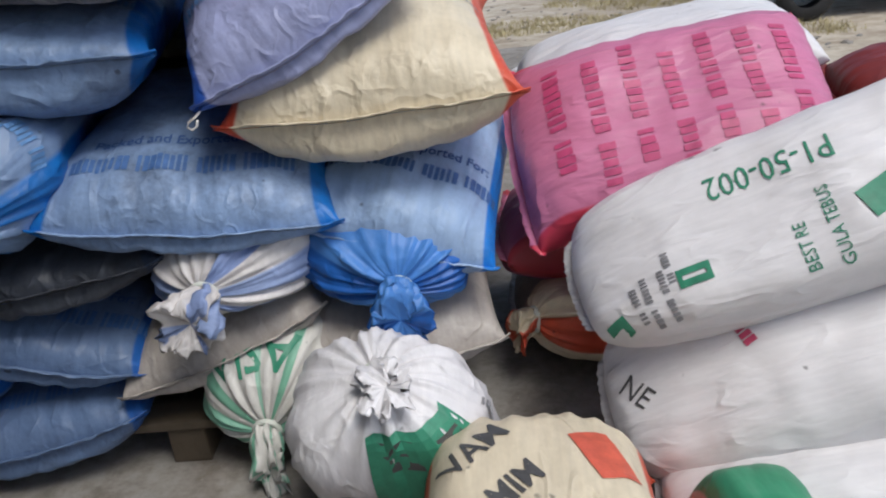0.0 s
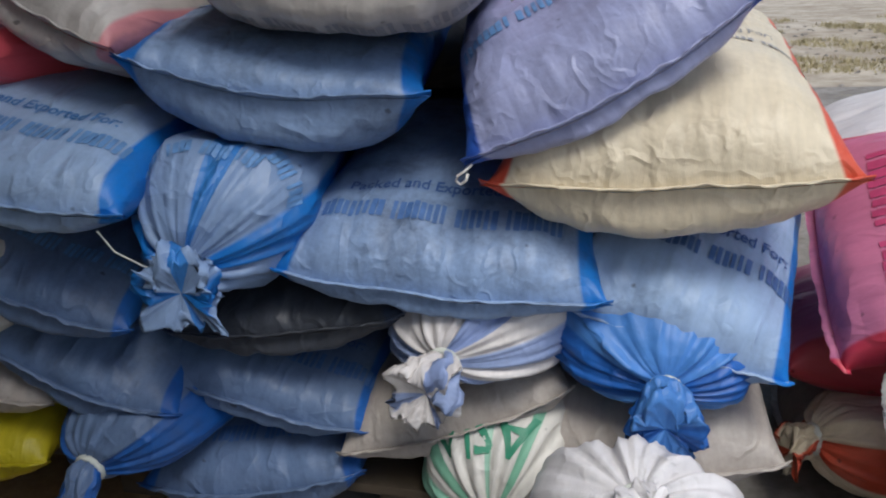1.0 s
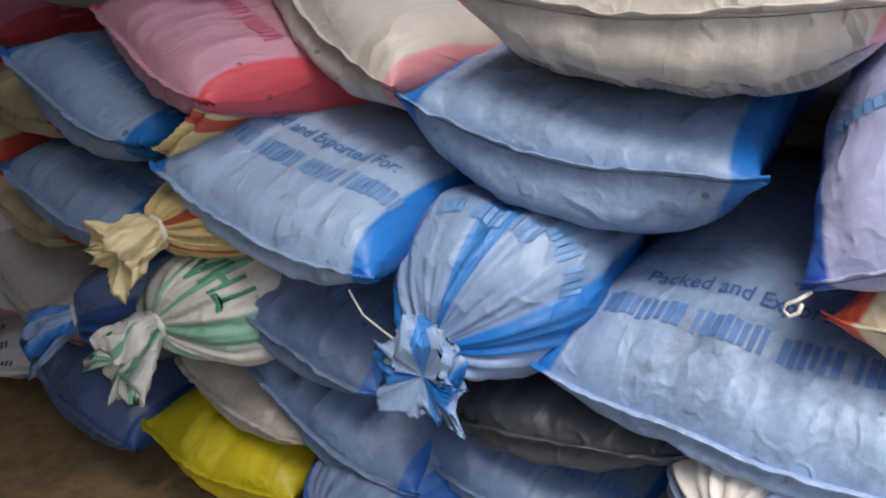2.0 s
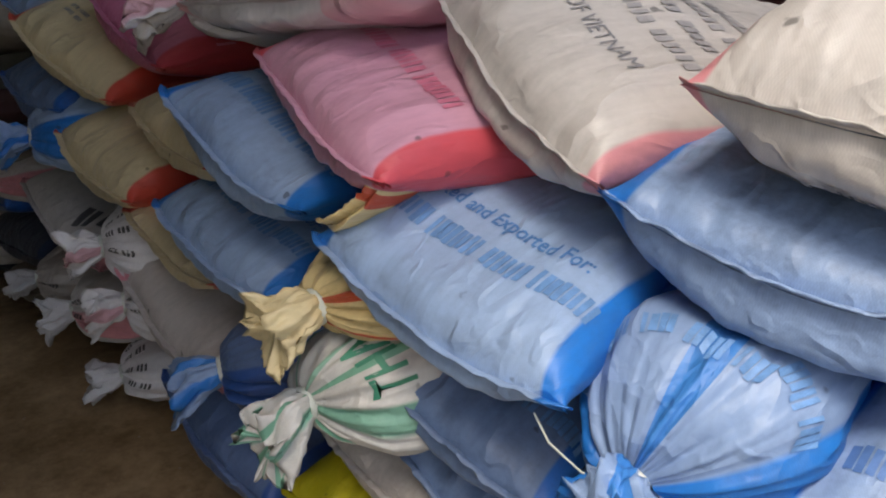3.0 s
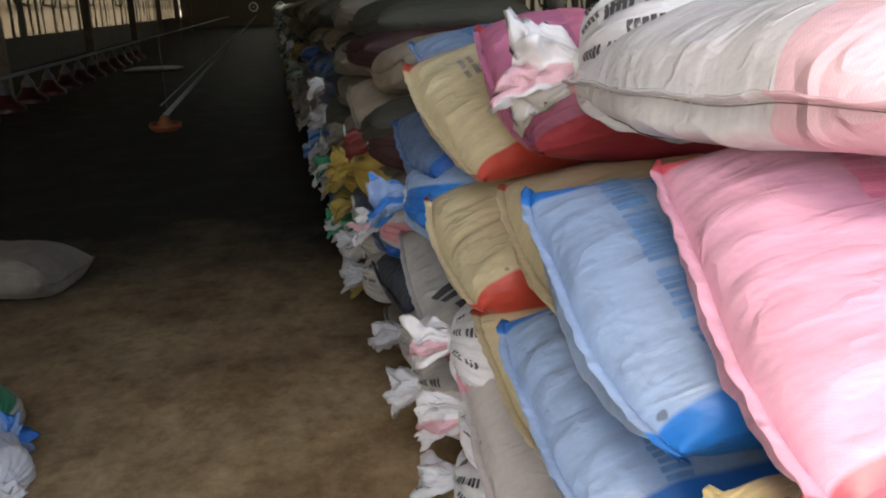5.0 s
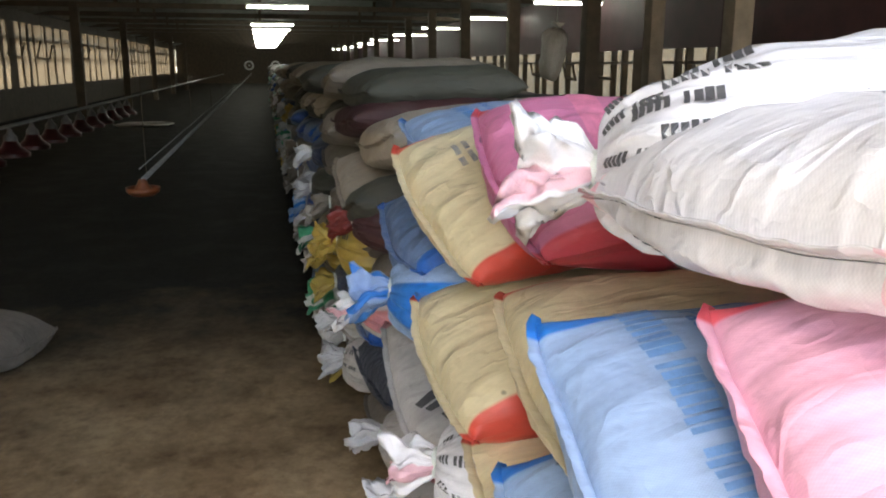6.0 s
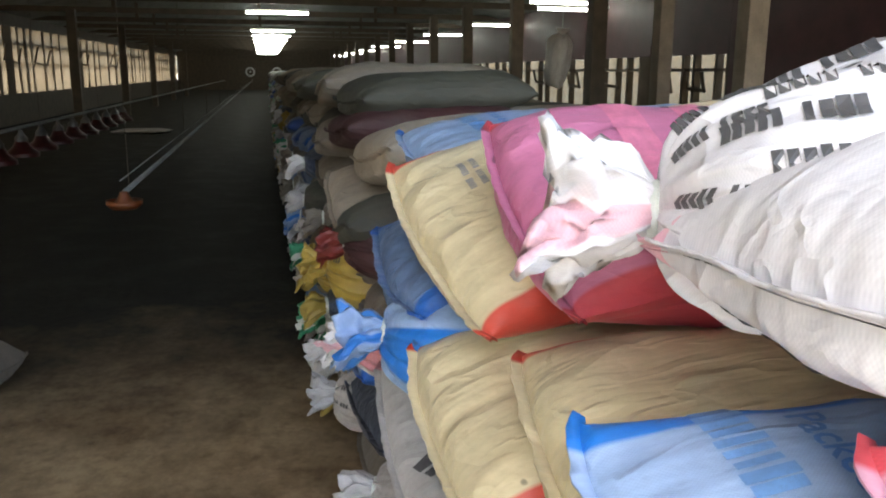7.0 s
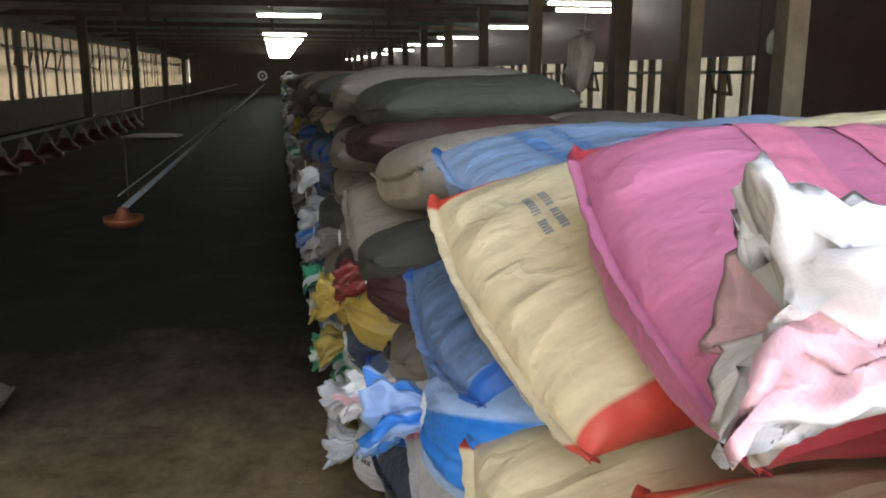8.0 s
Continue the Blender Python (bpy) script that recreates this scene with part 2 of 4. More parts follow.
# ---------------------------------------------------------------- builders
def part(name, bm, material, parent=None, label=""):
    me = bpy.data.meshes.new(name)
    bm.to_mesh(me)
    bm.free()
    me.materials.append(material)
    ob = new(name, me)
    ob.parent = parent
    return tagged(ob, label)


def holder(name, m, label, category, group="", kind=""):
    ob = new(name)
    ob.empty_display_size = 0.1
    ob.matrix_world = m
    return tagged(ob, label, category, group, kind)


def grid_bm(rows, uvs, closed):
    """A smooth sheet through rows of points; closed: each row is a ring."""
    bm = bmesh.new()
    layer = bm.loops.layers.uv.new("UVMap")
    vs = [[bm.verts.new(p) for p in r] for r in rows]
    count = len(rows[0])
    for j in range(len(rows) - 1):
        for i in range(count if closed else count - 1):
            k = (i + 1) % count
            f = bm.faces.new((vs[j][i], vs[j][k], vs[j + 1][k], vs[j + 1][i]))
            f.smooth = True
            for loop, (a, b) in zip(f.loops, ((j, i), (j, k), (j + 1, k), (j + 1, i))):
                loop[layer].uv = uvs[a][b]
    return bm


def box_bm(bm, lo, hi, bevel=0.0):
    r = bmesh.ops.create_cube(bm, size=1)
    for v in r["verts"]:
        v.co = Vector([lo[i] + (v.co[i] + 0.5) * (hi[i] - lo[i]) for i in range(3)])
    if bevel:
        edges = list({e for v in r["verts"] for e in v.link_edges})
        bmesh.ops.bevel(bm, geom=edges, offset=bevel, segments=2, affect="EDGES", profile=0.6)


def tube_bm(points, radius, sides=8):
    """A round bar along points, closed at its ends."""
    pts = [Vector(p) for p in points]
    rows = []
    for i, p in enumerate(pts):
        d = (pts[min(i + 1, len(pts) - 1)] - pts[max(i - 1, 0)]).normalized()
        side = d.cross(Vector((0, 0, 1)) if abs(d.z) < 0.9 else Vector((1, 0, 0))).normalized()
        top = side.cross(d)
        r = radius[i] if isinstance(radius, (list, tuple)) else radius
        rows.append([p + r * (math.cos(t) * side + math.sin(t) * top) for t in (2 * math.pi * k / sides for k in range(sides))])
    bm = grid_bm(rows, [[(0, 0)] * sides] * len(rows), True)
    bm.verts.ensure_lookup_table()
    bm.faces.new(bm.verts[:sides][::-1])
    bm.faces.new(bm.verts[-sides:])
    return bm


class Pillow:
    """The shape of a filled sack sewn flat at both ends. x across, y from the near seam to the far one, z up."""

    def __init__(self, w, length, hu, hd, sag=0.02, droop=0.0, hump=0.0, wrinkle=0.012, seed=0, pinch=0.11, skew=0.0, lip=0.03):
        self.lip = lip
        self.w, self.length, self.hu, self.hd, self.sag, self.droop = w, length, hu, hd, sag, droop
        self.hump, self.wrinkle, self.pinch, self.skew = hump, wrinkle, pinch, skew
        self.o = Vector((seed * 7.31 + 3, seed * 3.17, seed * 1.73))

    def at(self, xf, s, side, off=0.0):
        e = self.swell(s)
        c = max(0.0, 1 - abs(xf) ** (2.2 + 2.4 * e)) ** 0.45
        near = math.exp(-min(s, 1 - s) / 0.14)
        x, y = xf * self.w / 2 * (1 - self.pinch * e), s * self.length
        h = self.hu if side > 0 else self.hd
        z = h * e * c
        q = self.o + Vector((x, y, 0.6 * side))
        lump = noise.noise(q * 4.5) * 0.16 * h * e
        fold = noise.noise(Vector((q.x * 30, q.y * 5, q.z))) * self.wrinkle * 1.0 * near * min(1.0, e * 3 + 0.15)
        crease = (0.35 - abs(noise.noise(Vector((q.x * 7 + q.y * 5, q.y * 9 - q.x * 4, q.z + 5))))) * 0.008 * e
        crease -= max(0.0, 0.10 - abs(noise.noise(Vector((q.x * 9 - q.y * 3, q.y * 4 + q.x * 3, q.z + 15))))) * 0.06 * e * max(0.0, noise.noise(Vector((q.x * 3, q.y * 3, q.z + 21))) + 0.25)
        side_fold = noise.noise(Vector((q.x * 5, q.y * 22, q.z + 9))) * 0.009 * abs(xf) ** 3 * e
        z = side * max(z + lump * c + (fold + crease) * (0.25 + 0.75 * c) + side_fold + off, 0.0005)
        z -= self.sag * (1 - xf * xf) * math.exp(-s / 0.3)
        z += noise.noise(Vector((q.x * 6, seedless(self.o), 2))) * 0.012 * near
        z -= self.droop * (1 - s) ** 2
        z += self.hump * math.sin(math.pi * s)
        y += noise.noise(Vector((q.x * 5, self.o.y, 7))) * 0.012 * (1 - s) - 0.018 * (1 - abs(xf) ** 2) * (1 - s) ** 6
        # the blunt end swells past its seam, more below it than above
        q5 = s / 0.05
        y -= self.lip * c * (1 - xf * xf) * q5 * math.exp(1 - q5) * (1.0 if side < 0 else 0.3)
        x += self.skew * y
        return Vector((x, y, z))

    def swell(self, s):
        return max(0.0, 1 - abs(2 * min(max(s, 0.0), 1.0) - 1) ** 3.8) ** 0.44

    def body(self, around=112, along=84):
        rows, uvs = [], []
        for j in range(along + 1):
            s = 0.5 - 0.5 * math.cos(math.pi * j / along)
            r, u = [], []
            for i in range(around):
                t = 2 * math.pi * i / around
                xf = math.cos(t)
                r.append(self.at(xf, s, 1 if math.sin(t) >= 0 else -1))
                u.append((xf, s * self.length))
            rows.append(r)
            uvs.append(u)
        return grid_bm(rows, uvs, True)

    def hem(self, s=0.0, out=0.015, steps=60):
        """The folded strip outside the stitching."""
        rows, uvs = [], []
        sign = -1 if s < 0.5 else 1
        for i in range(steps + 1):
            xf = -1 + 2 * i / steps
            p = self.at(xf, s, 1)
            wob = noise.noise(Vector((xf * 9, self.o.x, 4))) * 0.006
            a = out * min(1.0, (1 - abs(xf)) * 9 + 0.2) * (1 + 0.3 * noise.noise(Vector((xf * 14, self.o.x, 1))))
            ring = [(-sign * 0.010, 0.0022), (sign * a, 0.011 + wob), (sign * a, 0.008 + wob), (-sign * 0.010, -0.0022)]
            rows.append([p + Vector((0, y, z)) for y, z in ring])
            uvs.append([(xf, 0.0)] * 4)
        return grid_bm(rows, uvs, True)

    def stitches(self, s=0.0, gap=0.011):
        bm = bmesh.new()
        n = int(self.w / gap)
        for i in range(n):
            a, b = [-0.97 + 1.94 * (i + k) / n for k in (0.06, 0.86)]
            pa, pb = [self.at(v, s, 1) + Vector((0, 0.002 if s < 0.5 else -0.002, 0.0042)) for v in (a, b)]
            ring = []
            for p in (pa, pb):
                ring.append([bm.verts.new(p + Vector(d)) for d in ((0, 0.001, 0), (0, 0, 0.001), (0, -0.001, 0), (0, 0, -0.001))])
            for k in range(4):
                bm.faces.new((ring[0][k], ring[0][(k + 1) % 4], ring[1][(k + 1) % 4], ring[1][k]))
        return bm

    def print_bm(self, flat, x, y, turn, side=1, off=0.0022):
        """Lays a flat drawing (metres, centred) onto the sack at x across and y along, turned by so many degrees."""
        c, s = math.cos(radians(turn)), math.sin(radians(turn))
        dead = []
        for v in flat.verts:
            px, py = x + c * v.co.x - s * v.co.y, y + s * v.co.x + c * v.co.y
            sy = py / self.length
            e = self.swell(sy)
            xf = px / (self.w / 2 * (1 - self.pinch * e))
            if not (0.004 < sy < 0.996 and abs(xf) < 0.985):
                dead.append(v)
                xf, sy = min(max(xf, -0.98), 0.98), min(max(sy, 0.01), 0.99)
            v.co = self.at(xf, sy, side, off)
        bmesh.ops.delete(flat, geom=dead, context="VERTS")
        return flat


def seedless(o):
    return o.x * 0.37 + o.y


def cut_fine(bm, longest):
    for _ in range(5):
        edges = [e for e in bm.edges if e.calc_length() > longest]
        if not edges:
            break
        bmesh.ops.subdivide_edges(bm, edges=edges, cuts=1)
        bmesh.ops.triangulate(bm, faces=[f for f in bm.faces if len(f.verts) > 4])


def letters(text, size, squeeze=1.0, bold=0.0):
    """A flat mesh of the words, centred."""
    cu = bpy.data.curves.new("words", "FONT")
    cu.body, cu.size, cu.align_x, cu.align_y, cu.resolution_u, cu.offset = text, size, "CENTER", "CENTER", 2, bold
    ob = bpy.data.objects.new("words", cu)
    scene.collection.objects.link(ob)
    me = bpy.data.meshes.new_from_object(ob.evaluated_get(bpy.context.evaluated_depsgraph_get()))
    bm = bmesh.new()
    bm.from_mesh(me)
    bpy.data.objects.remove(ob)
    bpy.data.curves.remove(cu)
    bpy.data.meshes.remove(me)
    for v in bm.verts:
        v.co.x *= squeeze
    bmesh.ops.triangulate(bm, faces=bm.faces[:])
    cut_fine(bm, 0.025)
    return bm


def type_bars(words, letter, height, gap):
    """Short upright plain bars in words, for lettering that is not spelled out."""
    bm = bmesh.new()
    pitch = letter * 1.13
    total = sum(words) * pitch + gap * (len(words) - 1)
    x = -total / 2
    for count in words:
        for i in range(count):
            w, k = letter * (0.66 + 0.30 * ((i * 7 + count * 3 + i // 2) % 4) / 3), height * (0.86 + 0.14 * ((i * 5 + count) % 3) / 2) / 2
            bm.faces.new([bm.verts.new((x + a, c, 0)) for a, c in ((0, -k), (w, -k), (w, 0), (w, k), (0, k), (0, 0))])
            x += pitch
        x += gap
    return bm


def bars(widths, height, gap):
    """A row of plain printed bars, centred, standing for words."""
    bm = bmesh.new()
    total = sum(widths) + gap * (len(widths) - 1)
    x = -total / 2
    for w in widths:
        n = max(1, int(w / 0.012))
        for i in range(n):
            x0, x1 = x + w * i / n, x + w * (i + 1) / n
            bm.faces.new([bm.verts.new((a, b, 0)) for a, b in ((x0, -height / 2), (x1, -height / 2), (x1, height / 2), (x0, height / 2))])
        x += w + gap
    cut_fine(bm, 0.02)
    return bm


def frame_from(left, right, yaw=0.0, pitch=0.0):
    """The pose of a sack whose near seam runs from left to right; it lies along +y, turned by yaw and raised by pitch."""
    a, b = Vector(left), Vector(right)
    ex = (b - a).normalized()
    ey = Vector((-math.sin(radians(yaw)), math.cos(radians(yaw)), math.tan(radians(pitch))))
    ey = (ey - ey.dot(ex) * ex).normalized()
    ez = ex.cross(ey)
    m = Matrix((ex, ey, ez)).transposed().to_4x4()
    m.translation = (a + b) / 2
    return m, (b - a).length


def sack(look_key, label, left, right, yaw=0.0, pitch=0.0, length=0.82, hu=0.11, hd=0.085, seed=1, prints=(), far_seam=False, group="sacks in the stack", stitched=True, **shape):
    """A sewn sack with its near seam from left to right."""
    m, w = frame_from(left, right, yaw, pitch)
    pil = Pillow(w, length, hu, hd, seed=seed, **shape)
    ob = holder("sack", m, label, "sack", group)
    mat = FAB[look_key]
    body = part("sack_body", pil.body(), mat, ob)
    hem = part("seam_hem", pil.hem(), mat, ob)
    if stitched:
        tagged(part("stitching", pil.stitches(), THREAD, hem, "pale sewing thread"), kind="stuff")
    if far_seam:
        part("seam_hem", pil.hem(1.0), mat, ob)
    for flat, ink, x, y, turn, side in prints:
        tagged(part("print", pil.print_bm(flat, x, y, turn, side), INK[ink], body, ink.replace("faint", "faint ") + " printed lettering"), kind="stuff")
    return ob


def thread_tail(ob, points):
    """A loose end of sewing thread at a seam's corner, through places in the world."""
    inv = ob.matrix_world.inverted()
    return part("thread_tail", tube_bm([inv @ Vector(p) for p in points], 0.0022, 6), THREAD, ob, "loose white thread")


class Tied:
    """A sack gathered at its mouth: y from the neck into the sack, x across, z up."""

    def __init__(self, w, h, length, dome=0.16, neck=0.022, pleat=0.38, seed=0, shift=(0.0, 0.0), cone=0.95, drape=0.11):
        self.cone, self.drape = cone, drape
        self.w, self.h, self.length, self.dome, self.neck, self.pleat, self.shift = w, h, length, dome, neck, pleat, shift
        self.o = Vector((seed * 5.7 + 1, seed * 2.9, seed * 4.1))

    def ripple(self, t):
        """Uneven folds round the neck."""
        c, sn = math.cos(t), math.sin(t)
        a = noise.noise(self.o + Vector((c * 2.6, sn * 2.6, 0.0)))
        b = 0.5 - 2.2 * abs(noise.noise(self.o + Vector((c * 4.3, sn * 4.3, 7.0))))
        d = noise.noise(self.o + Vector((c * 9.0, sn * 9.0, 3.0)))
        return 0.7 * a + 0.85 * b + 0.5 * d

    def at(self, t, s, off=0.0):
        cut = 0.42
        if s < cut:
            q = s / cut
            f, y, e = math.sin(q * math.pi / 2) ** self.cone, self.dome * (1 - math.cos(q * math.pi / 2)), 1.0
        else:
            q = (s - cut) / (1 - cut)
            f, y, e = 1.0, self.dome + (self.length - self.dome) * q, max(0.0, 1 - q ** 3.5) ** 0.5
        twist = t + 0.5 * s
        fold = self.pleat * math.exp(-s / 0.13) * self.ripple(twist) + self.drape * self.ripple(twist + 0.4) * math.exp(-s / 0.42)
        c, sn = math.cos(t), math.sin(t)
        square = (abs(c) ** 2.6 + abs(sn) ** 2.6) ** (-1 / 2.6)
        k = (1 + (square - 1) * f) * (1 + fold)
        a = self.neck + (self.w / 2 - self.neck) * f
        b = self.neck + (self.h / 2 - self.neck) * f * e
        q3 = self.o + Vector((c * a, y, sn * b))
        bulge = noise.noise(q3 * 4) * 0.04 * f + (0.2 - abs(noise.noise(q3 * 7))) * 0.03 * f + noise.noise(Vector((q3.x * 11, q3.y * 4, q3.z * 11))) * 0.012 * f
        x, z = c * (a * k + bulge + off), sn * (b * k + (bulge + off) * e)
        y += 0.02 * math.exp(-s / 0.2) * self.ripple(t + 0.2) * min(1, s * 9) - off * (1 - f)
        return Vector((x + self.shift[0] * f, y, z + self.shift[1] * f))

    def body(self, around=128, along=56):
        rows, uvs = [], []
        for j in range(along + 1):
            s = (j / along) ** 1.35
            rows.append([self.at(2 * math.pi * i / around, s) for i in range(around)])
            uvs.append([(math.cos(2 * math.pi * i / around), s * self.length) for i in range(around)])
        bm = grid_bm(rows, uvs, True)
        return bm

    def ruffle(self, reach, flare, drop=(0, 0, -0.05), around=80, along=14, curl=0.35):
        """The loose mouth beyond the tie."""
        rows, uvs = [], []
        d = Vector(drop)
        for j in range(along + 1):
            q = j / along
            r0 = self.neck * (1 - q) + flare * q ** 0.75
            row = []
            for i in range(around):
                t = 2 * math.pi * i / around
                ct, st = math.cos(t + 0.2 * q), math.sin(t + 0.2 * q)
                rp = 0.9 * noise.noise(self.o + Vector((ct * 1.9, st * 1.9, 11.0))) + 0.9 * (0.3 - 1.5 * abs(noise.noise(self.o + Vector((ct * 2.6, st * 2.6, 17.0)))))
                n1 = noise.noise(Vector((math.cos(t) * 2.4, math.sin(t) * 2.4, q * 2)) + self.o)
                n2 = noise.noise(Vector((math.cos(t) * 1.3, math.sin(t) * 1.3, q * 2.5 + 4)) + self.o)
                n3 = 0.22 - abs(noise.noise(Vector((math.cos(t) * 4.5, math.sin(t) * 4.5, q * 2.2 + 30)) + self.o))
                r = r0 * (1 + 0.75 * n3 * q + (0.25 + curl * q) * rp * 0.8 + 0.5 * n1 * q)
                y = -reach * q * (1 + 0.45 * n1 * q + 0.10 * q * math.sin(3 * t + self.o.x))
                crush = Vector((n2, 0.7 * n1, noise.noise(Vector((math.cos(t) * 2, q * 2.5, math.sin(t) * 2)) + self.o))) * flare * 0.55 * q
                c6 = Vector((math.cos(t) * 5, math.sin(t) * 5, q * 4)) + self.o
                crush += Vector((0.3 - abs(noise.noise(c6)), 0.6 * noise.noise(c6 * 1.7), 0.3 - abs(noise.noise(c6 + Vector((9, 4, 2)))))) * flare * 0.2 * min(1.0, 2 * q)
                row.append(Vector((r * math.cos(t), y, r * math.sin(t))) + crush + d * q * q)
            rows.append(row)
            uvs.append([(math.cos(2 * math.pi * i / around), -reach * q) for i in range(around)])
        lip = rows[-1]
        mid = sum(lip, Vector()) / len(lip)
        for keep, back in ((0.93, 0.02), (0.80, 0.07), (0.62, 0.13), (0.42, 0.18), (0.22, 0.22), (0.03, 0.24)):
            rows.append([(mid + (p - mid) * keep) * (1 - back) for p in lip])
            uvs.append(uvs[-1])
        return grid_bm(rows, uvs, True)

    def print_bm(self, flat, angle, s, turn):
        """Lays a flat drawing onto the gathered end at an angle round the neck and s from neck to far end."""
        c, sn = math.cos(radians(turn)), math.sin(radians(turn))
        r = 0.35 * (self.w + self.h) / 2
        for v in flat.verts:
            px, py = c * v.co.x - sn * v.co.y, sn * v.co.x + c * v.co.y
            v.co = self.at(radians(angle) - px / r, max(0.03, s + py / (2.2 * self.dome)), 0.0028)
        return flat

    def band(self):
        rows = []
        for k in range(8):
            ang = 2 * math.pi * k / 8
            rr = self.neck * 1.18 + 0.005 * math.cos(ang)
            rows.append([Vector((rr * math.cos(t), 0.008 * math.sin(ang) - 0.002, rr * math.sin(t))) for t in (2 * math.pi * i / 24 for i in range(24))])
        rows.append(rows[0])
        return grid_bm(rows, [[(0, 0)] * 24] * 9, True)


def tied_sack(look_key, label, knot, out, w=0.42, h=0.24, length=0.75, reach=0.09, flare=0.06, drop=(0, 0, -0.05), seed=1, roll=0.0, tail=None, group="sacks in the stack", ruffle_look=None, curl=0.35, prints=(), side_seam=None, **shape):
    """A sack tied at the mouth; its neck lies at knot and points along out."""
    ey = -Vector(out).normalized()
    ex = ey.cross(Vector((0, 0, 1)) if abs(ey.z) < 0.9 else Vector((0, -1, 0))).normalized()
    ez = ex.cross(ey)
    m = Matrix((ex, ey, ez)).transposed().to_4x4() @ pose(0, 0, 0, 0, roll, 0)
    m.translation = Vector(knot)
    ti = Tied(w, h, length, seed=seed, **shape)
    ob = holder("tied_sack", m, label, "sack", group)
    body = part("sack_body", ti.body(), FAB[look_key], ob)
    local = m.to_3x3().inverted() @ Vector(drop)
    part("gathered_mouth", ti.ruffle(reach, flare, local, curl=curl), FAB[ruffle_look or look_key], ob)
    part("tie_string", ti.band(), STRING, ob, "thin plastic string")
    if side_seam is not None:
        rows = []
        for i in range(41):
            sv = 0.06 + 0.9 * i / 40
            wob = 0.03 * noise.noise(Vector((sv * 9, seed, 0)))
            rows.append([ti.at(radians(side_seam) + da + wob, sv, o) for da, o in ((-0.035, 0.001), (-0.02, 0.009), (0.02, 0.009), (0.035, 0.001))])
        part("side_seam", grid_bm(rows, [[(0.2, 0.1 * i)] * 4 for i in range(41)], False), FAB[look_key], ob)
    for flat, ink, angle, s, turn in prints:
        tagged(part("print", ti.print_bm(flat, angle, s, turn), INK[ink], body, ink.replace("faint", "faint ") + " printed lettering"), kind="stuff")
    if tail:
        inv = m.inverted()
        part("string_tail", tube_bm([inv @ Vector(p) for p in tail], 0.0016, 6), STRING, ob, "loose end of string")
    return ob


def packed(size=0.038):
    return letters("Packed and Exported For:", size, 0.82, 0.0006)


def company(scale=1.0):
    return type_bars((9, 8, 6, 8), 0.0106 * scale, 0.035 * scale, 0.013)


def blue_prints(turn=180, y0=0.085, x=0.0, ink="blue", k=1.0):
    """Two printed lines across the end of a rice sack."""
    return [(company(k), "faint" + ink, x, y0, turn, 1), (packed(0.038 * k), ink, x - 0.01, y0 + 0.06, turn, 1)]


# ---------------------------------------------------------------- setting
def earth(name, a, b, scale, wet=0.0, rough=0.85, bump=0.4, inner_dim=None, spec=0.35):
    m, n, l, p = nodes_of(name)
    f = noise_tex(n, l, scale, 9.0, None, 0.62)
    g = noise_tex(n, l, scale * 14, 6.0, None, 0.7)
    col = mixer(n, l, "MIX", ramp(n, l, f, 0.40, 0.62), a, b)
    col = mixer(n, l, "MULTIPLY", ramp(n, l, noise_tex(n, l, scale * 4.5, 7.0, None, 0.68), 0.46, 0.66), col, (0.66, 0.62, 0.58))
    col = mixer(n, l, "MULTIPLY", ramp(n, l, g, 0.42, 0.8), col, (0.62, 0.6, 0.58))
    pale = math_node(n, l, "MULTIPLY", ramp(n, l, noise_tex(n, l, scale * 34, 2.0), 0.70, 0.74), 0.5)
    col = mixer(n, l, "MIX", pale, col, (0.42, 0.38, 0.33))
    if inner_dim:
        # painted dimness: the floor's own colour darkens further in from the opening
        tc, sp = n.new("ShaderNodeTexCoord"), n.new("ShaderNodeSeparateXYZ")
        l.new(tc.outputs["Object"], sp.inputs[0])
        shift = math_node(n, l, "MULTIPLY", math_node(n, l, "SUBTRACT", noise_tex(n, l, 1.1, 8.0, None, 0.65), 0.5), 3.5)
        by_opening = ramp(n, l, math_node(n, l, "ADD", sp.outputs[0], shift), *inner_dim[0])
        col = mixer(n, l, "MIX", by_opening, mixer(n, l, "MULTIPLY", ramp(n, l, g, 0.4, 0.75), inner_dim[1], (0.5, 0.5, 0.5)), col)
    l.new(col, p.inputs["Base Color"])
    damp = ramp(n, l, noise_tex(n, l, scale * 1.7, 5.0), 0.45, 0.65)
    l.new(math_node(n, l, "SUBTRACT", rough, math_node(n, l, "MULTIPLY", damp, wet)), p.inputs["Roughness"])
    bp = n.new("ShaderNodeBump")
    bp.inputs["Strength"].default_value, bp.inputs["Distance"].default_value = bump, 0.012
    l.new(g, bp.inputs["Height"])
    l.new(bp.outputs[0], p.inputs["Normal"])
    p.inputs["Specular IOR Level"].default_value = spec
    return m


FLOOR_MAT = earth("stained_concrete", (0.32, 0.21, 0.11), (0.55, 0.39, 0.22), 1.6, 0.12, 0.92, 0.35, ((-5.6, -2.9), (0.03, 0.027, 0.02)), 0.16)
SAND = earth("sandy_ground", (0.42, 0.36, 0.28), (0.55, 0.49, 0.40), 0.7, 0.0, 0.95, 0.8)
SLAB = earth("grey_concrete", (0.24, 0.22, 0.20), (0.34, 0.32, 0.295), 2.0, 0.1, 0.85, 0.3)
WOOD = plain("dark_timber", (0.10, 0.075, 0.05), 0.75, 0, 6, 0.4, 0.4)
WOOD_PALE = plain("weathered_timber", (0.24, 0.19, 0.14), 0.75, 0, 6, 0.35, 0.4)
BOARD = plain("brown_board", (0.15, 0.105, 0.065), 0.8, 0, 4, 0.4, 0.2)
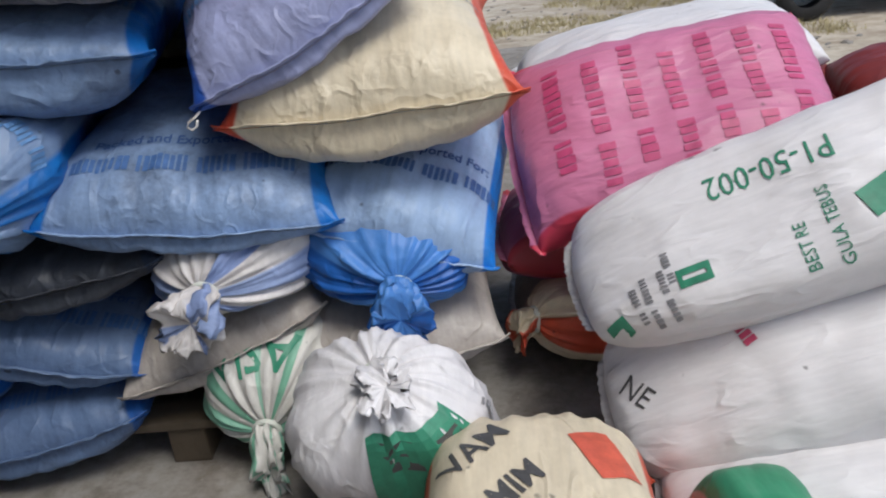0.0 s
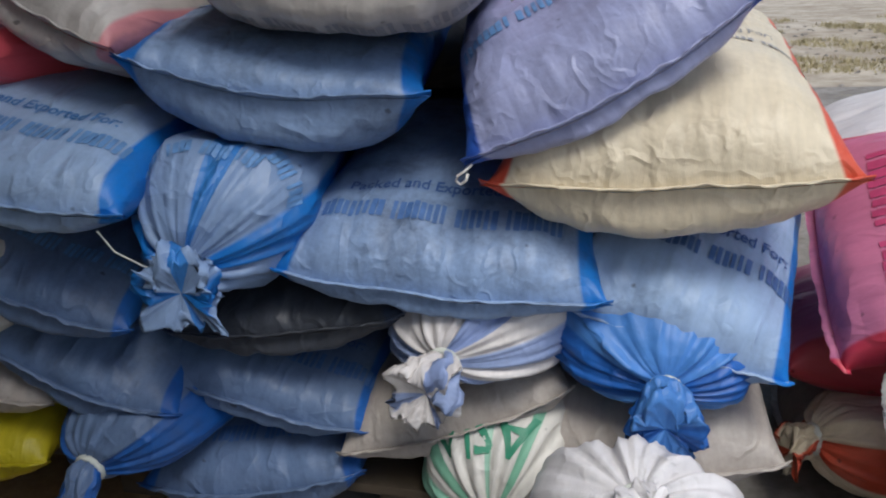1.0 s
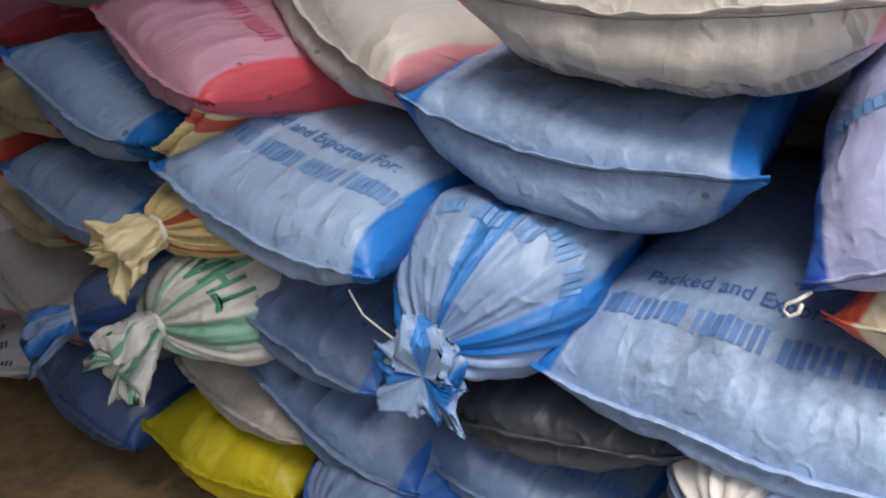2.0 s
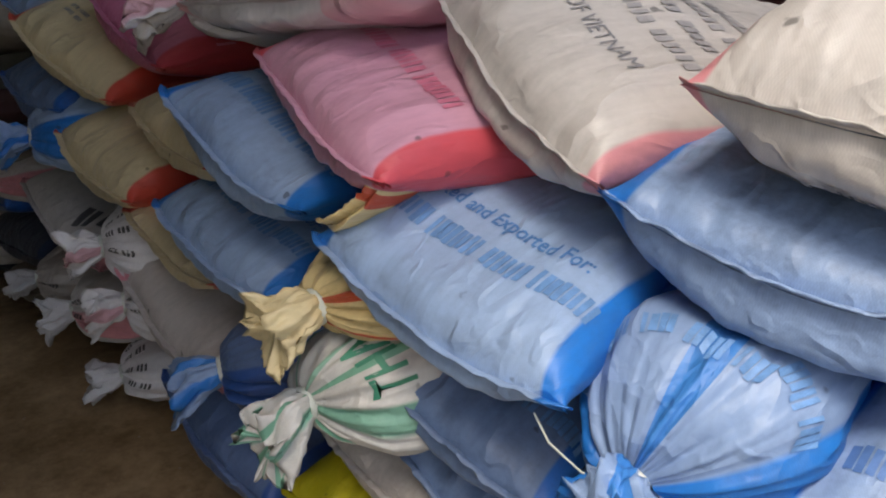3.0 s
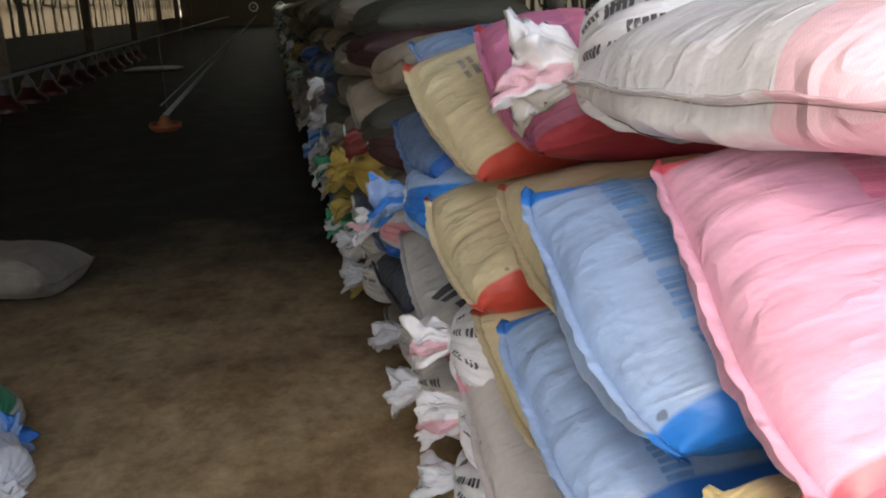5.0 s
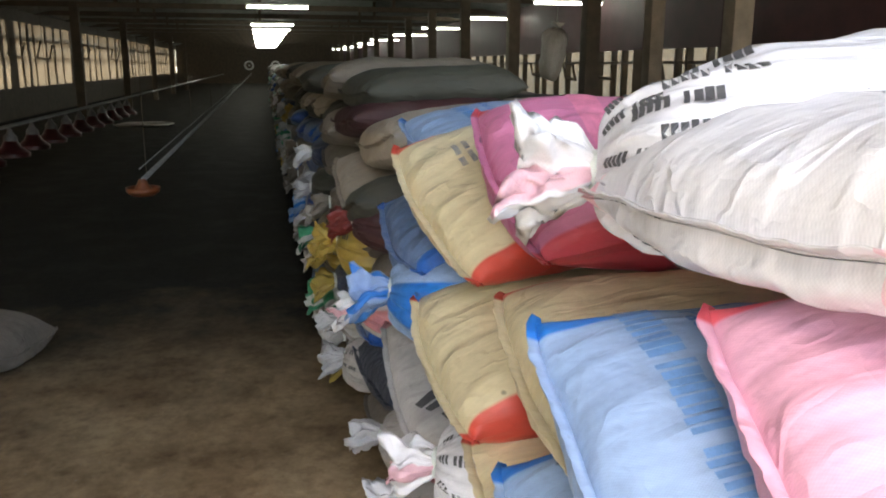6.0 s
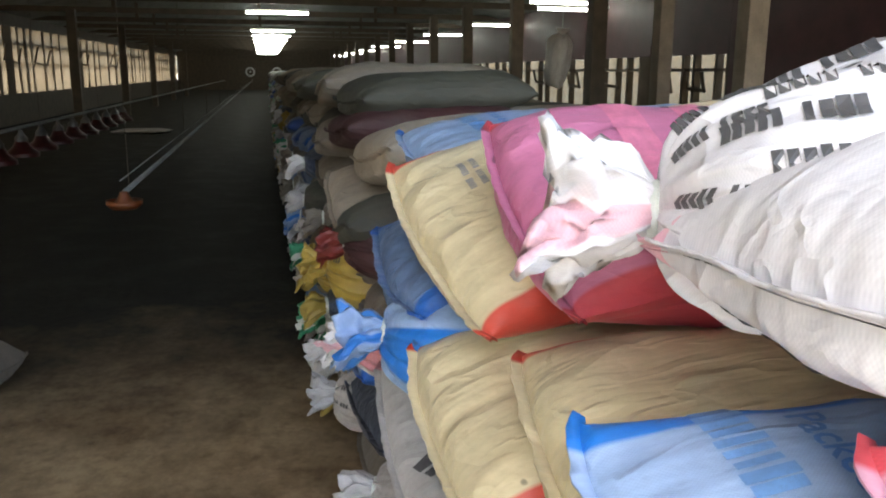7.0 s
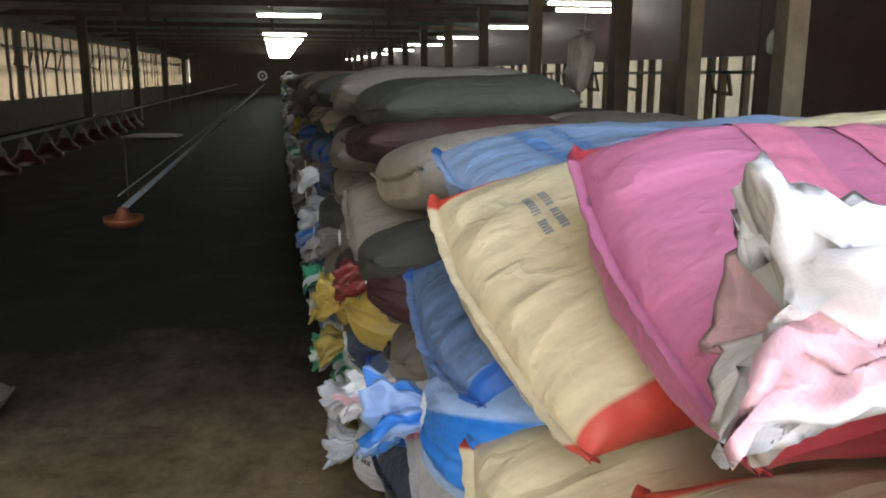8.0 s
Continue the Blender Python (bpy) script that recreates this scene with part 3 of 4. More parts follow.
ROOF = plain("sooty_roof_sheet", (0.27, 0.285, 0.27), 0.7, 0.2, 3, 0.35, 0.3)
MAROON = plain("maroon_sheet", (0.075, 0.02, 0.024), 0.6, 0, 3, 0.4, 0.3)
PIPE = plain("pale_pipe", (0.22, 0.22, 0.21), 0.5, 0.0, 15, 0.3, 0.1)
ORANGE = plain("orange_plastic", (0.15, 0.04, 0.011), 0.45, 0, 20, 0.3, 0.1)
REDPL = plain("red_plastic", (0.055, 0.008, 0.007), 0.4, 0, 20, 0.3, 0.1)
WHITEPL = plain("white_plastic", (0.75, 0.75, 0.74), 0.45, 0, 20, 0.2, 0.1)
# Darker than white plastic: the shed's dimness is set in the colour.
CAP = plain("dimmed_plastic", (0.11, 0.10, 0.095), 0.6, 0, 15, 0.4, 0.1)
TYRE = plain("black_rubber", (0.03, 0.03, 0.032), 0.8, 0, 20, 0.3, 0.2)
CART = plain("purple_grey_paint", (0.22, 0.17, 0.20), 0.6, 0, 8, 0.3, 0.2)
TUBE = plain("lit_tube", (0.9, 0.9, 0.9), 0.5, 0, 5, 0.0, 0.0, (0.93, 1.0, 0.97), 8.5)
# Same tubes set weaker, so the wall close by stays dark.
TUBE_DIM = plain("dim_lit_tube", (0.9, 0.9, 0.9), 0.5, 0, 5, 0.0, 0.0, (0.95, 1.0, 0.95), 2.0)
FITTING = plain("white_enamel", (0.7, 0.7, 0.68), 0.4, 0, 10, 0.2, 0.05)


def sheet_material(name, k):
    """Translucent sheeting; k scales its colour."""
    m, n, l, p = nodes_of(name)
    f = noise_tex(n, l, 1.3, 8.0, None, 0.7)
    g = noise_tex(n, l, 9.0, 5.0, None, 0.7)
    col = mixer(n, l, "MIX", ramp(n, l, f, 0.3, 0.72), (0.125 * k, 0.10 * k, 0.065 * k), (0.19 * k, 0.16 * k, 0.115 * k))
    col = mixer(n, l, "MULTIPLY", ramp(n, l, g, 0.5, 0.9), col, (0.7, 0.6, 0.48))
    tr = n.new("ShaderNodeBsdfTranslucent")
    l.new(col, tr.inputs["Color"])
    l.new(col, p.inputs["Base Color"])
    p.inputs["Roughness"].default_value = 0.5
    mix = n.new("ShaderNodeMixShader")
    mix.inputs[0].default_value = 0.75
    l.new(p.outputs[0], mix.inputs[1])
    l.new(tr.outputs[0], mix.inputs[2])
    l.new(mix.outputs[0], n["Material Output"].inputs["Surface"])
    return m


# The left wall takes a darker copy of the same sheeting.
SHEET, SHEET_DARK = sheet_material("pale_plastic_sheet", 1.0), sheet_material("darker_plastic_sheet", 0.46)
NEAR, FAR, YL, YR, EAVE, RIDGE = 0.0, -62.0, -4.8, 6.8, 2.6, 3.9
SILL = 0.67
RIGHT_END = -0.4


def slab(name, lo, hi, mat, label, parent=None, kind="structure", bevel=0.0):
    bm = bmesh.new()
    box_bm(bm, lo, hi, bevel)
    ob = part(name, bm, mat, parent)
    if parent is None:
        tagged(ob, label, name.split("_")[0], "", kind)
    return ob


def sheet_grid(x0, x1, y0, y1, nx, ny, z):
    rows = [[Vector((x0 + (x1 - x0) * i / nx, y0 + (y1 - y0) * j / ny, z(x0 + (x1 - x0) * i / nx, y0 + (y1 - y0) * j / ny))) for i in range(nx + 1)] for j in range(ny + 1)]
    return grid_bm(rows, [[(0, 0)] * (nx + 1)] * (ny + 1), False)


ground = part("ground", sheet_grid(-600, 600, -600, 600, 60, 60, lambda x, y: -0.05), SAND)
tagged(ground, "pale sandy ground with scattered stones", "ground", "", "structure")
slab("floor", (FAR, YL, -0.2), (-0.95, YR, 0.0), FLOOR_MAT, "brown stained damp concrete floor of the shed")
slab("pavement", (-0.95, YL, -0.2), (2.2, YR, 0.0), SLAB, "grey concrete apron outside the shed")


def side_wall(name, y, thick, sill, head, first, label, uprights, rails, frames):
    """A long wall: low solid base, uprights, rails, hanging sash frames and pale plastic sheets behind them."""
    s = 1 if y > 0 else -1
    y0, y1 = sorted((y, y + s * thick))
    inner = y0 if s > 0 else y1
    base = slab(name, (FAR, y0, 0.0), (first, y1, sill), WOOD, label)
    slab("header", (FAR, y0, head), (first, y1, EAVE), MAROON if s > 0 else WOOD, "", base)
    slab("sill", (FAR, y0 - 0.03, sill), (first, y1 - 0.003, sill + 0.05), WOOD, "", base)
    for z, deep in rails:
        slab("rail", (FAR, y0 + 0.02, z), (first, y0 + 0.06, z + deep), WOOD, "", base)
    for x, w, board in uprights:
        slab("upright", (x - w / 2, y0 + 0.012, sill), (x + w / 2, y1 - 0.012, head), BOARD if board else WOOD, "", base)
    for x0, x1, z0, z1 in frames:
        bm = bmesh.new()
        rows = ((x0, z0, x0 + 0.045, z1), (x1 - 0.045, z0, x1, z1), (x0, z0, x1, z0 + 0.045))
        for k, (a, b, c, d) in enumerate(rows):
            box_bm(bm, (a, inner - s * 0.10 - 0.02, b), (c, inner - s * 0.10 + 0.02 + 0.002 * k, d), 0.004)
        bmesh.ops.rotate(bm, verts=bm.verts, cent=((x0 + x1) / 2, inner - s * 0.1, z1), matrix=Euler((radians(14 * s), radians(3 * s), 0)).to_matrix())
        part("sash_frame", bm, WOOD, base)
    rows = []
    for j in range(9):
        z = sill + (head - sill) * j / 8
        rows.append([Vector((FAR + (first - FAR) * k / 240, y1 + s * (0.03 + 0.03 * noise.noise(Vector((k * 0.4, z * 2, s)))), z)) for k in range(241)])
    bm = grid_bm(rows, [[(0, 0)] * 241] * 9, False)
    sh = part("window_sheet", bm, SHEET if s > 0 else SHEET_DARK)
    tagged(sh, "pale dirty plastic sheeting over the shed's side openings", "curtain", "", "structure")
    return base


def more_uprights(x, gap, width, seed):
    """Uprights from x down to the far end."""
    g = random.Random(seed)
    rows = []
    while x > FAR + 1:
        rows.append((x, g.uniform(*width), False))
        x -= g.uniform(*gap)
    return rows


right_uprights = [(-10.84, 0.05, 0), (-11.11, 0.06, 0), (-11.68, 0.07, 0), (-11.99, 0.07, 0), (-13.03, 0.72, 1), (-12.62, 0.06, 0), (-13.81, 0.07, 0), (-14.24, 0.05, 0), (-14.82, 0.08, 0), (-15.65, 0.08, 0),
                  (-16.4, 0.06, 0), (-17.06, 0.08, 0), (-17.8, 0.05, 0), (-18.27, 0.07, 0), (-19.16, 0.08, 0), (-20.1, 0.08, 0), (-21.04, 0.07, 0)]
left_uprights = [(-1.6, 0.16, 0), (-4.2, 0.2, 0), (-6.9, 0.14, 0), (-9.4, 0.2, 0), (-12.0, 0.14, 0), (-14.6, 0.2, 0), (-17.0, 0.14, 0), (-19.3, 0.2, 0), (-20.6, 0.12, 0), (-21.9, 0.2, 0), (-22.7, 0.62, 1), (-23.55, 0.13, 0), (-24.2, 0.2, 0), (-24.75, 0.12, 0)]
side_wall("wall_left", YL, 0.12, SILL, 2.3, -1.5, "low dark wall with timber uprights along the shed", left_uprights + more_uprights(-26.0, (0.8, 1.9), (0.1, 0.28), 4), ((1.42, 0.05), (1.86, 0.09)),
          [(-23.4, -22.2, 1.45, 1.84), (-26.2, -24.9, 1.4, 1.84), (-31.5, -30.2, 1.45, 1.84), (-37.5, -36.0, 1.42, 1.84), (-5.6, -4.6, 1.45, 1.84), (-10.9, -9.8, 1.42, 1.84)])
side_wall("wall_right", YR, 0.12, 0.64, 1.54, -10.8, "low dark wall with timber uprights and maroon header", right_uprights + more_uprights(-21.7, (0.6, 1.1), (0.05, 0.1), 6), ((1.32, 0.045),),
          [(-14.95, -13.95, 1.06, 1.33), (-12.58, -12.18, 1.01, 1.33), (-11.72, -11.25, 1.05, 1.33), (-16.3, -15.75, 1.02, 1.33), (-18.3, -17.5, 1.06, 1.33), (-21.3, -20.5, 1.02, 1.33)])
# The unseen stretch beyond x = -3.2 is added to keep daylight out.
slab("wall_right_end", (-10.79, YR, 0.0), (RIGHT_END, YR + 0.12, EAVE), MAROON, "dark maroon sheet wall")
# Added wall, never in view: keeps daylight off the floor and lower sacks.
slab("wall_front", (NEAR, YL, 0.0), (NEAR + 0.1, -0.2, RIDGE - 0.3), WOOD, "unseen dark wall added beside the opening to block daylight")
slab("wall_far", (FAR - 0.12, YL, 0.0), (FAR, YR, RIDGE), WOOD, "dark far end wall of the shed")

# roof: two corrugated slopes
MID = (YL + YR) / 2
bm = bmesh.new()
for side in (-1, 1):
    ye = YL - 0.5 if side < 0 else YR + 0.5
    rows = []
    for j in range(3):
        q = j / 2
        row = []
        for i in range(401):
            x = NEAR + (FAR - NEAR) * i / 400
            row.append(bm.verts.new((x, MID + (ye - MID) * q, RIDGE + (EAVE - 0.12 - RIDGE) * q + 0.02 * math.cos(i * math.pi))))
        rows.append(row)
    for j in range(2):
        for i in range(400):
            bm.faces.new((rows[j][i], rows[j][i + 1], rows[j + 1][i + 1], rows[j + 1][i]))
ceiling = part("ceiling", bm, ROOF)
tagged(ceiling, "dark corrugated roof sheets over the shed", "roof", "", "structure")

for i in range(15):
    x = -3.4 - 3.6 * i
    truss = holder("roof_truss", pose(x, 0, 0), "dark timber roof truss across the shed", "truss", "roof trusses")
    slab("tie_beam", (-0.05, YL, 2.55), (0.05, YR, 2.67), WOOD, "", truss)
    for y in (-2.2, MID, 4.2):
        slab("strut", (-0.04, y - 0.04, 2.67), (0.04, y + 0.04, EAVE - 0.12 + (RIDGE - EAVE) * (1 - abs(y - MID) / 6.3) - 0.06), WOOD, "", truss)
post_xs = [-7.4 - 3.25 * i for i in range(14)]
for k, x in enumerate(post_xs):
    for y in (4.95, -2.9):
        if y < 0 and k % 2:
            continue
        p = slab("post", (x - 0.12 if k == 1 else x - 0.09, y - 0.09, 0.0), (x + 0.09, y + 0.09, 2.55), WOOD_PALE if k in (0, 2) else WOOD, "", None, "", 0.008)
        tagged(p, "square dark timber post standing on the floor", "post", "shed posts")


p = slab("post", (-9.30, 5.0, 0.0), (-9.12, 5.15, 2.55), WOOD_PALE, "", None, "", 0.008)
tagged(p, "square weathered timber post standing on the floor", "post", "shed posts")


# ---------------------------------------------------------------- lamps
def tube_lamp(x, y, z, glass, turn=0.0):
    ob = holder("tube_light", pose(x, y, z, 0, 0, turn), "lit white fluorescent tube hanging under the roof", "lamp", "tube lights")
    part("tube", tube_bm([(0, -0.6, 0), (0, 0.6, 0)], 0.022, 10), glass, ob, "glowing glass tube")
    bm = bmesh.new()
    box_bm(bm, (-0.035, -0.63, 0.03), (0.035, 0.63, 0.075), 0.006)
    part("fitting", bm, FITTING, ob)
    for s in (-1, 1):
        part("cord", tube_bm([(0, 0.5 * s, 0.07), (0, 0.5 * s, EAVE - 0.12 + (RIDGE - EAVE + 0.12) * (1 - abs(y + 0.5 * s - MID) / 6.3) - z)], 0.004, 5), WOOD, ob)
    return ob


for x in (-18.3, -26.0, -29.5, -33.0, -37.0, -41.0, -45.0, -49.0, -53.0, -57.0):
    tube_lamp(x, 1.35, 2.42, TUBE)
for x in (-14.5, -19.3, -24.5, -30.0, -36.0, -42.5, -49.5, -57.0):
    tube_lamp(x, 6.1, 2.32, TUBE_DIM)
tube_lamp(-15.4, 6.25, 2.5, TUBE_DIM)


# ---------------------------------------------------------------- lines of the poultry shed
def lathe(profile, sides=24):
    rows = [[Vector((r * math.cos(t), r * math.sin(t), z)) for t in (2 * math.pi * i / sides for i in range(sides))] for r, z in profile]
    return grid_bm(rows, [[(0, 0)] * sides] * len(rows), True)


line = holder("feed_line", pose(0, 0.335, 0.69), "long galvanised feed pipe hung above the floor", "pipe")
part("pipe", tube_bm([(-5.46, 0, 0), (-30, 0, 0), (-58, 0, 0)], 0.014, 10), PIPE, line)
part("wire", tube_bm([(-5.35, 0.0, 0.07), (-30, 0, 0.07), (-58, 0, 0.07)], 0.003, 6), PIPE, line)
for i in range(17):
    x = -5.6 - 3.1 * i
    part("hanger", tube_bm([(x, 0, 0.02), (x, 0, 3.1)], 0.002, 5), WOOD, line)
pan = holder("feeder_pan", pose(-5.43, 0.335, 0.61), "orange plastic feeder pan at the end of the pipe", "feeder")
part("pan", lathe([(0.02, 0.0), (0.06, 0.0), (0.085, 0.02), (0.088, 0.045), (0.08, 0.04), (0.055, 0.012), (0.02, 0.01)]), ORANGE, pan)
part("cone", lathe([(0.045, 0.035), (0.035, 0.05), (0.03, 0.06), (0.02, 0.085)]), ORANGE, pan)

water = holder("drinker_line", pose(0, -1.44, 0.7), "long pale water pipe with hanging red drinkers", "pipe")
part("pipe", tube_bm([(-4.0, 0, 0), (-30, 0, 0), (-58, 0, 0)], 0.018, 10), PIPE, water)
for i in range(14):
    part("hanger", tube_bm([(-4.4 - 3.4 * i, 0, 0.02), (-4.4 - 3.4 * i, 0, 2.65)], 0.002, 5), WOOD, water)
for i in range(16):
    x = -4.8 - 0.8 * i
    d = holder("drinker", pose(x, -1.44, 0.40), "red plastic bell drinker with a white top", "drinker", "drinkers on the water pipe")
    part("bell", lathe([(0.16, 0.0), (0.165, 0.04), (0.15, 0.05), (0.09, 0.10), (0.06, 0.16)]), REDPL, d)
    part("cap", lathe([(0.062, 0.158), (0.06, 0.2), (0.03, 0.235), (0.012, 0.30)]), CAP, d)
for y in (0.15, 2.0):
    fan = holder("exhaust_fan", pose(FAR + 0.02, y, 1.25), "round pale exhaust fan on the far wall", "fan", "far fans")
    ring = lathe([(0.22, 0.0), (0.34, 0.0), (0.34, 0.1), (0.22, 0.1), (0.22, 0.0)])
    bmesh.ops.rotate(ring, verts=ring.verts, matrix=Euler((0, radians(90), 0)).to_matrix())
    part("ring", ring, WHITEPL, fan)
    hub = lathe([(0.0, 0.09), (0.07, 0.08), (0.07, 0.0)], 14)
    bmesh.ops.rotate(hub, verts=hub.verts, matrix=Euler((0, radians(90), 0)).to_matrix())
    part("hub", hub, WHITEPL, fan)


# ---------------------------------------------------------------- the stack: sacks seen close, from the open end inwards
BL = "faded blue woven sack with blue edges"
tilted = sack("violet", "violet-blue woven sack tilted on the cream sack", (-0.275, 1.45, 0.742), (0.15, 1.53, 0.975), 4, 8, 0.85, 0.15, 0.06, 3, [(company(), "faintblue", 0.02, 0.16, 180, 1)])
sack("cream", "cream woven sack with red corners", (-0.262, 1.49, 0.70), (0.300, 1.50, 0.714), -3, 6, 0.85, 0.15, 0.13, 4, [(company(0.8), "faintgrey", 0.06, 0.27, 0, 1), (letters("and Exported For:", 0.03, 0.85), "grey", 0.08, 0.33, 0, 1)], sag=0.0, pinch=0.16)
thread_tail(tilted, [(-0.262, 1.447, 0.746), (-0.272, 1.44, 0.737), (-0.283, 1.437, 0.73), (-0.286, 1.437, 0.722), (-0.279, 1.437, 0.717), (-0.270, 1.438, 0.723), (-0.268, 1.44, 0.733)])
top_sack = sack("grey", "dirty off-white woven sack on top of the stack", (-0.74, 1.43, 1.06), (-0.21, 1.50, 1.03), 0, 3, 0.85, 0.13, 0.12, 5, [(company(1.15), "faintgrey", 0, 0.06, 180, -1)])
thread_tail(top_sack, [(-0.212, 1.50, 1.03), (-0.206, 1.495, 1.015), (-0.209, 1.493, 0.995), (-0.203, 1.493, 0.975)])
sack("sootyblue", BL + ", grimy underneath", (-0.85, 1.43, 0.915), (-0.345, 1.53, 0.838), 2, 2, 0.82, 0.08, 0.14, 6, [(company(), "faintblue", 0, 0.2, 0, 1)], sag=0.03)
sack("grey", "grey-white woven sack with pink edge strip, lettered", (-1.262, 1.54, 1.155), (-0.834, 1.414, 0.93), 8, 0, 0.85, 0.13, 0.1, 7, [(letters("OF VIETNAM", 0.036, 0.85), "grey", 0.02, 0.11, 0, 1), (type_bars((6, 6), 0.014, 0.028, 0.018), "faintgrey", 0.02, 0.19, 0, 1), (type_bars((5, 5), 0.014, 0.028, 0.018), "faintgrey", 0.0, 0.25, 0, 1), (type_bars((6, 4), 0.014, 0.028, 0.018), "faintgrey", 0.02, 0.31, 0, 1), (type_bars((7, 5), 0.014, 0.028, 0.018), "faintgrey", 0.02, 0.37, 0, 1)])
sack("pink", "bright pink woven sack with red edge strips", (-1.592, 1.385, 1.06), (-1.08, 1.283, 0.912), 5, 1, 0.82, 0.10, 0.07, 8, [(type_bars((7, 6, 8), 0.0125, 0.034, 0.016), "faintred", 0.02, 0.15, 0, 1)])
sack("blue", BL + " beneath the pink sack", (-1.268, 1.267, 0.803), (-0.78, 1.305, 0.69), 4, 2, 0.84, 0.11, 0.07, 9, blue_prints(0, 0.10))
sack("blue", BL + " beside tan sacks", (-1.825, 1.29, 0.98), (-1.318, 1.283, 0.823), 4, 0, 0.82, 0.08, 0.09, 10, blue_prints(0, 0.10, k=1.12))
sack("tan", "tan woven sack with red edge strips", (-2.54, 1.276, 0.808), (-2.075, 1.28, 0.692), -2, 4, 0.8, 0.10, 0.08, 11)
sack("tan", "tan woven sack with red edge strips", (-2.21, 1.36, 0.895), (-1.655, 1.305, 0.838), 3, 2, 0.8, 0.09, 0.07, 12)
sack("tan", "tan woven sack with red edge strips, on top", (-2.756, 1.264, 1.102), (-2.27, 1.34, 0.90), 2, 6, 0.85, 0.1, 0.08, 13, [(type_bars((8, 5), 0.0055, 0.011, 0.009), "grey", -0.085, 0.10, 0, 1), (type_bars((6, 7), 0.0055, 0.011, 0.009), "grey", -0.085, 0.12, 0, 1)])
sack("blue", BL, (-1.93, 1.283, 0.735), (-1.42, 1.27, 0.635), 3, 2, 0.82, 0.09, 0.08, 14, blue_prints(0, 0.10))
sack("dingyshadeblue", "dingy blue woven sack under a faded blue one", (-1.23, 1.315, 0.62), (-0.87, 1.385, 0.455), 4, 2, 0.8, 0.09, 0.08, 15, [(company(0.9), "faintblue", 0, 0.1, 0, 1)])
sack("sootyblue", BL + " with a dark stain", (-0.63, 1.437, 0.568), (-0.054, 1.49, 0.512), 0, 5, 0.85, 0.13, 0.065, 16, blue_prints(0, 0.085, ink="navy"))
sack("blue", "faded blue woven sack sloping down at the stack's corner", (-0.18, 1.55, 0.50), (0.222, 1.51, 0.378), -8, 10, 0.8, 0.13, 0.06, 17, blue_prints(0, 0.12, ink="navy"), sag=0.0, wrinkle=0.02)
sack("dark", "near-black woven sack in the stack", (-0.86, 1.45, 0.43), (-0.40, 1.49, 0.47), 0, 2, 0.8, 0.07, 0.07, 18)
sack("dingyshadeblue", BL, (-0.93, 1.47, 0.355), (-0.48, 1.49, 0.225), 2, 3, 0.8, 0.1, 0.06, 19, blue_prints(0, 0.09, ink="navy"))
sack("greyplain", "plain grey woven sack in the stack", (-0.55, 1.47, 0.19), (-0.12, 1.53, 0.33), 0, 2, 0.8, 0.09, 0.06, 20)
sack("greyplain", "plain grey-white woven sack at the stack's corner", (-0.258, 1.51, 0.20), (0.235, 1.52, 0.22), -4, 2, 0.8, 0.12, 0.06, 21)
sack("dingyshadeblue", BL + " near the floor", (-1.22, 1.365, 0.44), (-0.82, 1.40, 0.275), 2, 2, 0.8, 0.09, 0.07, 22)
sack("dingyshadeblue", BL + " lowest in the stack", (-0.96, 1.42, 0.09), (-0.50, 1.48, 0.145), 0, 2, 0.8, 0.09, 0.09, 23, blue_prints(0, 0.09, ink="navy"))
sack("yellow", "bright yellow sack low in the stack", (-1.485, 1.278, 0.235), (-1.10, 1.36, 0.17), 2, 2, 0.8, 0.08, 0.08, 24)
sack("greyplain", "plain beige woven sack low in the stack", (-1.40, 1.335, 0.39), (-1.08, 1.39, 0.285), 2, 2, 0.8, 0.07, 0.07, 25)
sack("grey", "grey-white woven sack with bold black printing", (-3.06, 1.28, 0.585), (-2.44, 1.285, 0.43), 2, 2, 0.8, 0.1, 0.07, 26, [(type_bars((2, 3), 0.03, 0.065, 0.02), "black", 0.17, 0.09, 20, 1), (type_bars((3,), 0.03, 0.05, 0.02), "black", 0.19, 0.17, 20, 1)])
sack("pinkleft", "grey woven sack with a pink patch at one end", (-2.31, 1.28, 0.54), (-1.70, 1.275, 0.35), 2, 2, 0.8, 0.1, 0.07, 27)
sack("tan", "tan woven sack with red edge strips, squeezed between others", (-2.17, 1.30, 0.665), (-1.69, 1.30, 0.585), 2, 1, 0.8, 0.05, 0.06, 30)
sack("navy", "dark blue woven sack near the floor", (-2.0, 1.26, 0.30), (-1.52, 1.27, 0.16), 2, 2, 0.8, 0.1, 0.1, 28)
sack("pinkband", "pink woven sack with red bands, on top", (-2.464, 1.38, 1.20), (-2.06, 1.385, 0.99), 6, 2, 0.85, 0.1, 0.09, 29, [(bars([0.40], 0.05, 0.02), "faintred", 0.0, 0.17 + 0.11 * k, 0, 1) for k in range(3)])
sack("blue", BL + ", on top", (-3.17, 1.345, 1.135), (-2.66, 1.40, 1.07), 2, 0, 0.95, 0.08, 0.09, 33, blue_prints(0, 0.14))
sack("dingyshadeblue", BL, (-3.0, 1.27, 0.93), (-2.52, 1.28, 0.86), 2, 3, 0.85, 0.1, 0.09, 31)

